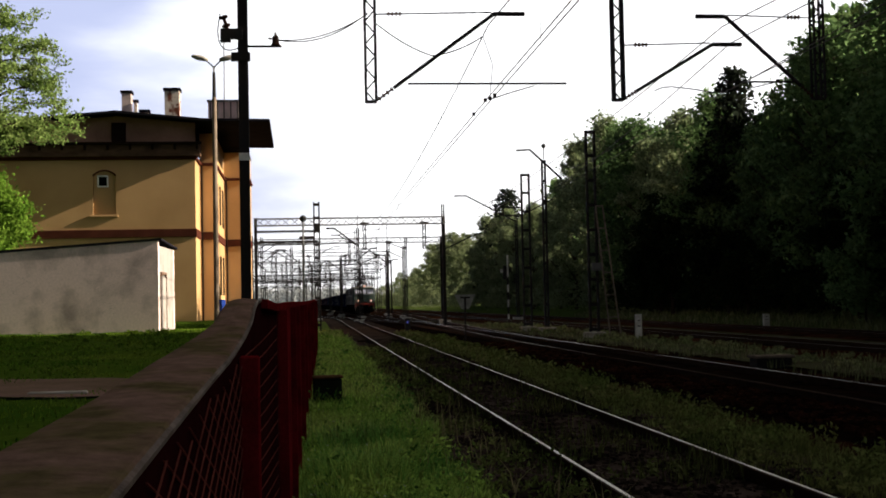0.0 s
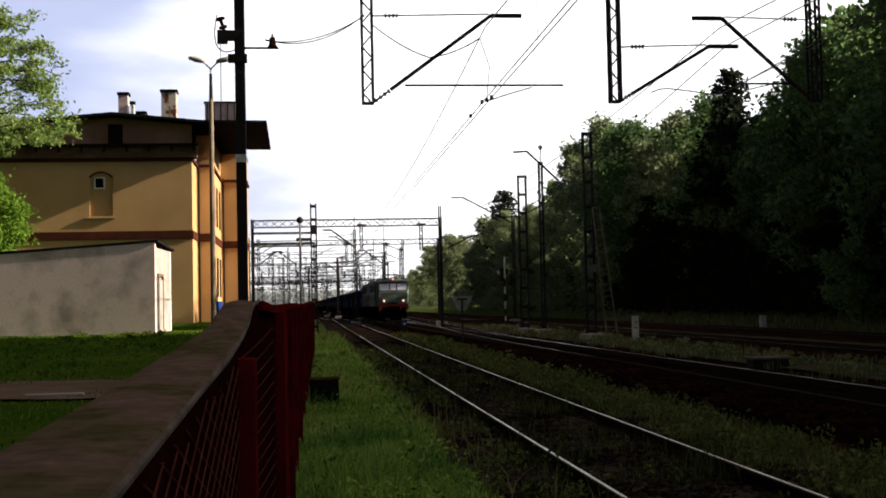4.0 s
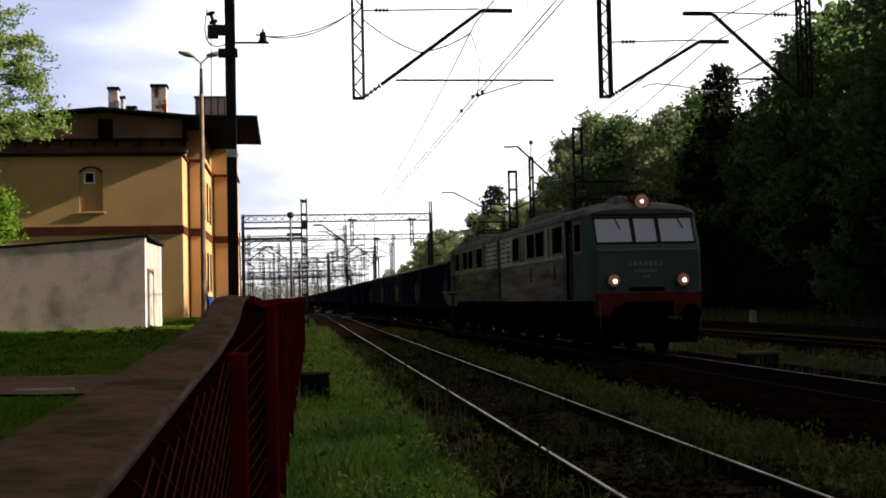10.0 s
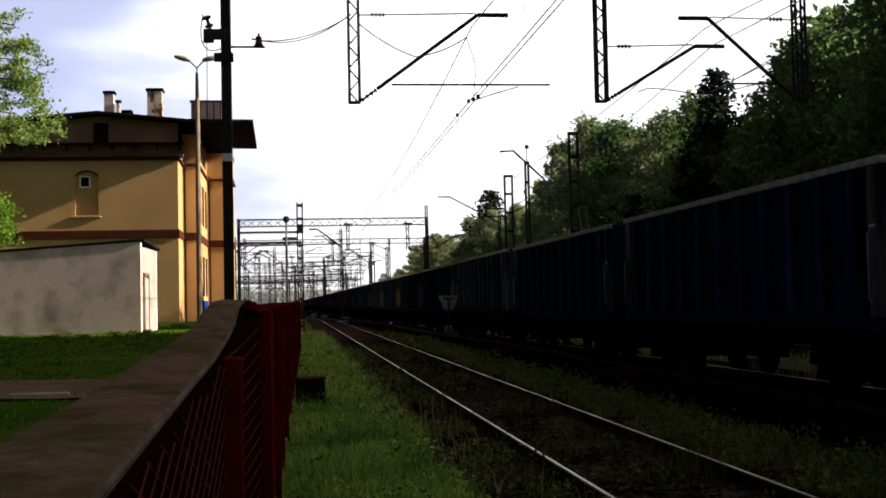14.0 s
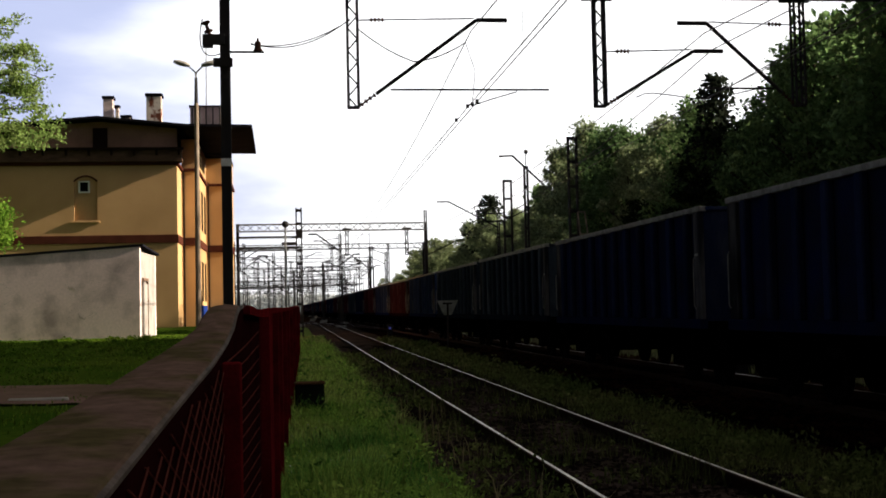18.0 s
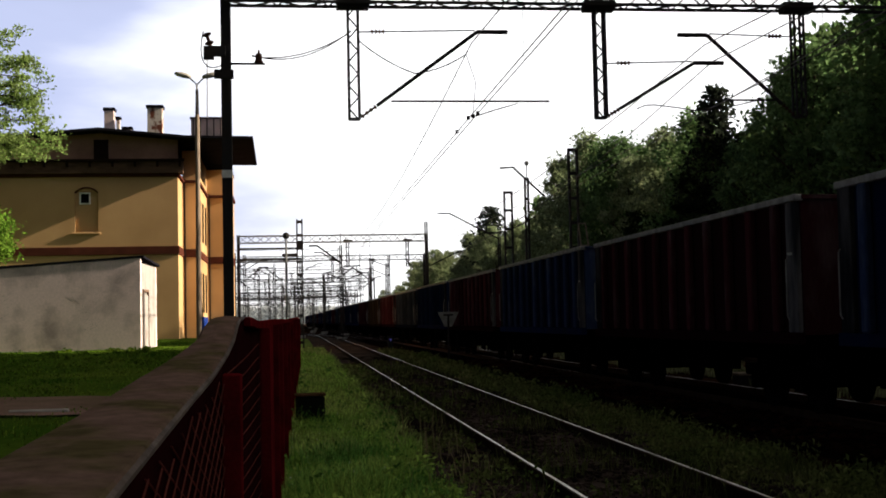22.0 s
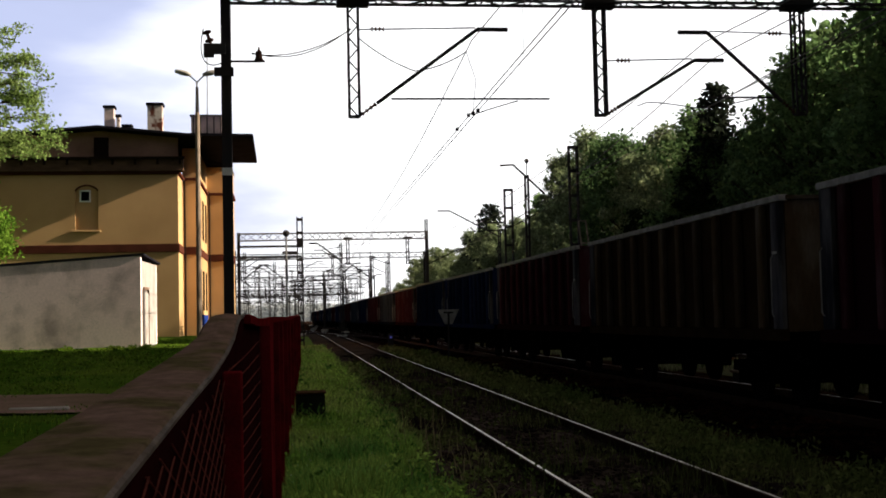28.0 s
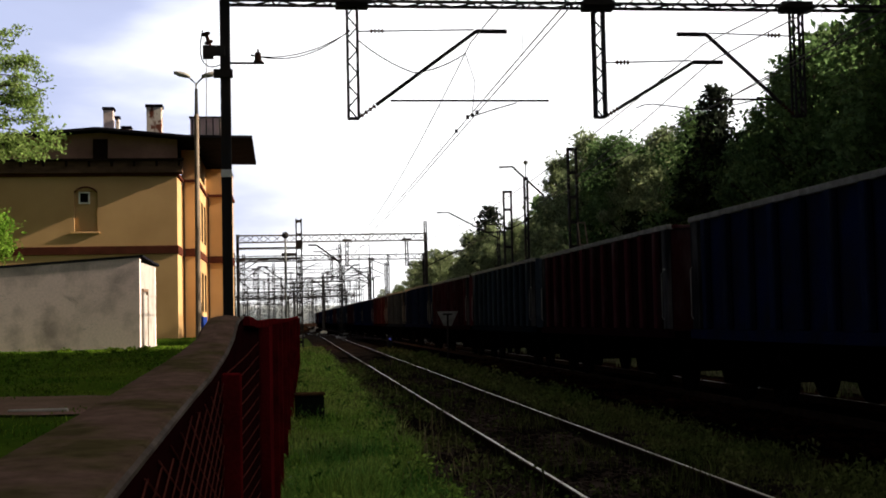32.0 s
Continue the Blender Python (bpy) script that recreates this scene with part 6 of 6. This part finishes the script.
def pantograph(parent, y):
    bm = bmesh.new()
    for s in (-1, 1):
        tube(bm, ((s * 0.55, y - 0.9, 4.42), (s * 0.35, y + 0.75, 4.62)), 0.025, 6)
        tube(bm, ((s * 0.55, y + 0.9, 4.42), (s * 0.35, y - 0.75, 4.62)), 0.025, 6)
        tube(bm, ((s * 0.35, y + 0.75, 4.62), (s * 0.5, y, 4.80)), 0.02, 6)
        tube(bm, ((s * 0.35, y - 0.75, 4.62), (s * 0.5, y, 4.80)), 0.02, 6)
        box(bm, s * 0.6 - 0.03, s * 0.6 + 0.03, y - 1.1, y + 1.1, 4.36, 4.43)
    for dy in (-0.18, 0.18):
        tube(bm, ((-0.95, y + dy, 4.72), (-0.7, y + dy, 4.82), (0.7, y + dy, 4.82), (0.95, y + dy, 4.72)), 0.022, 6)
    for e in (-1.05, 1.05):
        box(bm, -0.65, 0.65, y + e - 0.03, y + e + 0.03, 4.36, 4.43)
    p = part("pantograph", bm, STEEL, parent)
    for sx in (-0.6, 0.6):
        for sy in (-0.9, 0.9):
            part("insulator", insulator(bmesh.new(), (sx, y + sy, 3.84), (sx, y + sy, 4.37), 0.08, 4), PORCELAIN, p)


def buffers(parent, y, e):
    for s in (-1, 1):
        bm = bmesh.new()
        prof = ((0.12, 0.0), (0.12, 0.35), (0.08, 0.36), (0.08, 0.52), (0.24, 0.53), (0.25, 0.57), (0.06, 0.60))
        lathe(bm, [(r, e * h) for r, h in (prof if e > 0 else prof[::-1])], (s * 0.875, y, 1.06), "y", 14)
        part("buffer", bm, UNDER, parent)


def section(front):
    t = tagged(empty("locomotive_section"), "grey-green electric locomotive section with a green cab and red buffer beam" if front else "rear grey-green section of the electric locomotive", "locomotive", "sections of the locomotive")
    L = 13.1
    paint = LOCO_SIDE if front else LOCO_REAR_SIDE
    me = mesh_of(shell(bmesh.new(), 0.0, L, nose=front), "body", paint)
    me.materials.append(LOCO_ROOF)
    me.materials.append(LOCO_GREEN)
    body = part("body", me, None, t)
    part("underframe", boxes((-1.42, 1.42, 0.25, L - 0.1, 1.10, 1.42), (-0.9, 0.9, 4.6, 9.0, 0.45, 1.1)), UNDER, t)
    for s in (-1, 1):
        if front:
            side_window(body, 0.80, 1.55, 2.70, 3.40, s, 1.487, "cab_window")
            a, b = sorted((s * 1.48, s * 1.496))
            # door recess: its shade is put in as a flat near-black plate
            d = part("cab_door", boxes((a, b, 1.90, 2.60, 1.45, 3.55)), UNDER, body, "cab door recess drawn as a flat dark plate")
            for y in (1.84, 2.66):
                part("handrail", tube(bmesh.new(), ((s * 1.55, y, 1.5), (s * 1.55, y, 3.2)), 0.016, 6), CHROME, d)
            for y0, y1 in ((2.95, 4.25), (5.45, 6.70), (6.85, 8.10), (9.40, 10.60)):
                side_window(body, y0, y1, s=s)
            grille(body, 11.0, 12.9, s)
            marks = ((8.6, 10.3, 2.26, 2.46), (4.2, 4.75, 2.22, 2.5))
        else:
            grille(body, 0.3, 2.6, s)
            for y0, y1 in ((3.55, 5.05), (6.0, 7.35), (7.5, 8.9), (9.95, 11.4)):
                side_window(body, y0, y1, s=s)
            a, b = sorted((s * 1.48, s * 1.503))
            # same flat near-black plate for the shade of the rear door recess
            d = part("cab_door", boxes((a, b, 11.75, 12.20, 1.45, 3.55)), UNDER, body, "cab door recess drawn as a flat dark plate")
            for y in (11.70, 12.26):
                part("handrail", tube(bmesh.new(), ((s * 1.55, y, 1.5), (s * 1.55, y, 3.2)), 0.016, 6), CHROME, d)
            side_window(body, 12.42, 12.9, 2.66, 3.40, s, 1.487, "cab_window")
            marks = ((3.4, 5.1, 2.26, 2.46), (9.6, 10.1, 2.22, 2.5))
        a, b = sorted((s * 1.492, s * 1.503))
        for y in (4.1, 7.6) if front else ():
            part("door_plate", boxes((a, b, y - 0.13, y + 0.13, 2.0, 2.42)), LOCO_RED, body, "dark red plate below the windows")
        for y0, y1, z0, z1 in marks:
            n = max(2, round((y1 - y0) / 0.28))
            for k in range(n):
                u = y0 + (y1 - y0) * k / n
                a, b = sorted((s * 1.485, s * 1.499))
                part("painted_mark", boxes((a, b, u, u + 0.16, z0, z1)), CREAM, body, "unreadable painted mark")
        for z in (1.62, 1.86, 2.10, 2.34):
            a, b = sorted((s * 1.485, s * 1.505))
            part("side_bead", boxes((a, b, 2.8 if front else 0.2, L - 0.1, z - 0.018, z + 0.018)), paint, body)
        a, b = sorted((s * 1.47, s * 1.496))
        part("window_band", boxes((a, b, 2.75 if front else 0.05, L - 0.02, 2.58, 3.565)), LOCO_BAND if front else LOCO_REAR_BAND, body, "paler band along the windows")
        for y in ((4.65, 8.45, 8.95) if front else (2.85, 5.35, 9.25)):
            a, b = sorted((s * 1.49, s * 1.504))
            part("band_panel", boxes((a, b, y, y + 0.36, 2.66, 3.52), bevel=0.004), paint, body, "olive panel between the windows")
        a, b = sorted((s * 1.44, s * 1.53))
        part("rain_gutter", boxes((a, b, 0.9 if front else 0.05, L - 0.05, 3.567, 3.605)), LOCO_ROOF, body)
    for y in (3.1, L - 3.1):
        loco_bogie(t, y)
    roof_bm = boxes((-0.75, 0.75, 8.4, 12.2, 3.85, 4.20), (-0.5, 0.5, 6.9, 8.1, 3.85, 4.12), bevel=0.03)
    part("roof_box", roof_bm, LOCO_ROOF, body)
    pantograph(body, 4.6 if front else 9.6)
    part("roof_walk", boxes((-1.1, -0.8, 1.6, L - 0.6, 3.80, 3.87), (0.8, 1.1, 1.6, L - 0.6, 3.80, 3.87)), STEEL, body)
    if front:
        # cab front
        part("cab_front", nose_block(), LOCO_GREEN, body, "green cab front that leans back above the belt")
        for x0, x1 in ((-1.26, -0.36), (-0.26, 0.29), (0.39, 1.25)):
            w = part("windscreen", on_screen(boxes((x0 - 0.035, x0, -0.03, 0.02, -0.005, 0.745), (x1, x1 + 0.035, -0.03, 0.02, -0.005, 0.745), (x0, x1, -0.03, 0.02, -0.005, 0.03), (x0, x1, -0.03, 0.02, 0.71, 0.745))), STEEL, body)
            part("pane", on_screen(boxes((x0, x1, -0.014, 0.004, 0.03, 0.71))), CAB_GLASS, w)
            if x1 - x0 > 0.7:
                part("wiper", on_screen(tube(bmesh.new(), (((x0 + x1) / 2 + 0.06, -0.04, 0.74), ((x0 + x1) / 2 + 0.18, -0.04, 0.40)), 0.014, 5)), STEEL, w)
        part("vent_slot", boxes((-0.50, 0.42, -0.016, 0.0, 1.64, 1.74)), UNDER, body, "black slot above the buffer beam")
        part("cab_visor", boxes((-1.32, 1.32, 0.36, 0.46, 3.57, 3.615), bevel=0.01), STEEL, body)
        part("belt_rail", boxes((-1.28, 1.28, -0.012, 0.01, 2.66, 2.71)), CREAM, body)
        for x in (-0.89, 0.89):
            bm = bmesh.new()
            lathe(bm, ((0.17, -0.09), (0.205, -0.08), (0.215, 0.02)), (x, 0, 1.92), "y", 18)
            h = part("headlamp", bm, LAMP_RIM, body)
            bm = bmesh.new()
            lathe(bm, ((0.02, -0.104), (0.10, -0.101), (0.15, -0.092)), (x, 0, 1.92), "y", 18)
            part("lens", bm, LAMP_GLASS, h)
            bm = bmesh.new()
            lathe(bm, ((0.02, -0.124), (0.042, -0.118), (0.056, -0.106)), (x + 0.02, 0, 1.90), "y", 12)
            part("bulb", bm, LAMP_WARM, h, "lit warm bulb")
        bm = bmesh.new()
        lathe(bm, ((0.19, -0.05), (0.22, -0.03), (0.22, 0.55)), (0.02, 0.48, 3.92), "y", 18)
        top = part("top_lamp", bm, LAMP_RIM, body)
        bm = bmesh.new()
        lathe(bm, ((0.02, -0.065), (0.10, -0.062), (0.18, -0.052)), (0.02, 0.48, 3.92), "y", 18)
        part("lens", bm, LAMP_GLASS, top)
        bm = bmesh.new()
        lathe(bm, ((0.015, -0.085), (0.035, -0.08), (0.045, -0.068)), (0.02, 0.48, 3.92), "y", 12)
        part("bulb", bm, LAMP_WARM, top, "lit warm bulb")
        part("lamp_hood", boxes((-0.62, -0.30, 0.62, 1.5, 3.72, 4.08), bevel=0.03), LOCO_ROOF, body)
        beam_part = part("buffer_beam", boxes((-1.35, 1.35, -0.10, 0.25, 1.02, 1.62), bevel=0.02), LOCO_RED, t, "dull red buffer beam")
        # beam cutout: its darkness is put in as a black plate on the front
        part("coupling_recess", boxes((-0.66, 0.60, -0.13, -0.102, 1.01, 1.38)), UNDER, beam_part, "black plate that stands for the recess behind the coupling")
        for x in (-1.28, 1.28):
            part("handrail", tube(bmesh.new(), ((x, -0.06, 1.6), (x, -0.06, 2.6)), 0.014, 6), CHROME, body)
            part("shunter_rail", tube(bmesh.new(), ((x, -0.16, 1.45), (x, -0.16, 0.85), (x + 0.05, -0.1, 0.6)), 0.016, 6), CHROME, beam_part)
        part("coupling_hook", boxes((-0.08, 0.08, -0.45, -0.1, 1.0, 1.12), (-0.05, 0.05, -0.5, -0.38, 0.8, 1.1)), UNDER, beam_part)
        part("snow_plough", boxes((-1.25, 1.25, -0.05, 0.15, 0.35, 0.85), bevel=0.02), UNDER, t)
        for z, w, n in ((2.28, 0.105, 7), (2.12, 0.06, 8), (1.98, 0.06, 3)):
            for k in range(n):
                x = (k - (n - 1) / 2) * w * 1.25 - 0.05
                part("painted_mark", boxes((x - w * 0.36, x + w * 0.36, -0.010, 0.002, z, z + w * 1.1)), CREAM, body, "unreadable painted mark")
        buffers(t, -0.1, -1)
    else:
        buffers(t, L, 1)
        part("gangway", boxes((-1.40, 1.40, -0.52, 0.02, 1.3, 3.55)), UNDER, t, "dark gangway between the sections")
    return t


LOCO_FRONT, LOCO_REAR = section(True), section(False)


# Lit copy of a wagon paint: light and wear both put into the colour.
def lit_worn_paint(name, colour, wear=0.058):
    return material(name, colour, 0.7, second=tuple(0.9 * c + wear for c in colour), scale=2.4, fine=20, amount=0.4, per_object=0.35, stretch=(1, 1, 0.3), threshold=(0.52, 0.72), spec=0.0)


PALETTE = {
    "b": (WAGON_BLUE, lit_worn_paint("lit_worn_blue", (0.014, 0.021, 0.058), 0.028), "dark blue ribbed open wagon with a bare grey rim"),
    "t": (WAGON_TEAL, lit_worn_paint("lit_worn_teal", (0.038, 0.050, 0.070)), "faded grey-green ribbed open wagon with a bare rim"),
    "s": (WAGON_BRIGHT, lit_worn_paint("lit_worn_bright_blue", (0.031, 0.047, 0.108)), "bright blue ribbed open wagon with a bare grey rim"),
    "r": (WAGON_RED, lit_worn_paint("lit_worn_red", (0.068, 0.018, 0.023)), "rusty red-brown ribbed open wagon"),
    "y": (WAGON_TAN, lit_worn_paint("lit_worn_tan", (0.068, 0.045, 0.026)), "faded tan-brown ribbed open wagon"),
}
ORDER = "bbbtbbb" "ttsrsrbtryrbbrtr" "btrbbrtbrbtrbbrt"
PITCH_W = 13.52
LOCO_LENGTH = 28.3
MASTERS, WAGONS = {}, []
for i, c in enumerate(ORDER):
    if c not in MASTERS:
        MASTERS[c] = wagon(*PALETTE[c])
        WAGONS.append(MASTERS[c])
    else:
        WAGONS.append(copy_thing(MASTERS[c], pose(9, 0, 0)))
    WAGONS[-1].scale[2] = (1.0, 1.006, 0.996, 1.002)[(i * 7) % 4]


# metres by which the train falls behind an even pace; it gains a little, then slows
LAG = ((0, 0), (4, 0), (8, 0), (11, 0), (13, -0.2), (14, -0.9), (15.5, -2.3), (17, -3.6), (19, -4.8), (20, -5.2), (21, -5.45), (22, -5.35), (23, -4.9), (24, -4.2), (25, -3.05), (26.5, -1.6), (28, 0.05), (30, 3.95), (32, 8.9))


def ride(thing, behind):
    """Rows for something on the main line, its origin that far behind the nose."""
    walk(thing, [(t, pose(9.0, FRONT0 - SPEED * t + lag + behind, 0)) for t, lag in LAG])


def motions():
    ride(LOCO_FRONT, 0.0)
    ride(LOCO_REAR, 13.6)
    for i, w in enumerate(WAGONS):
        ride(w, LOCO_LENGTH + PITCH_W * (i + 0.5))


motions()
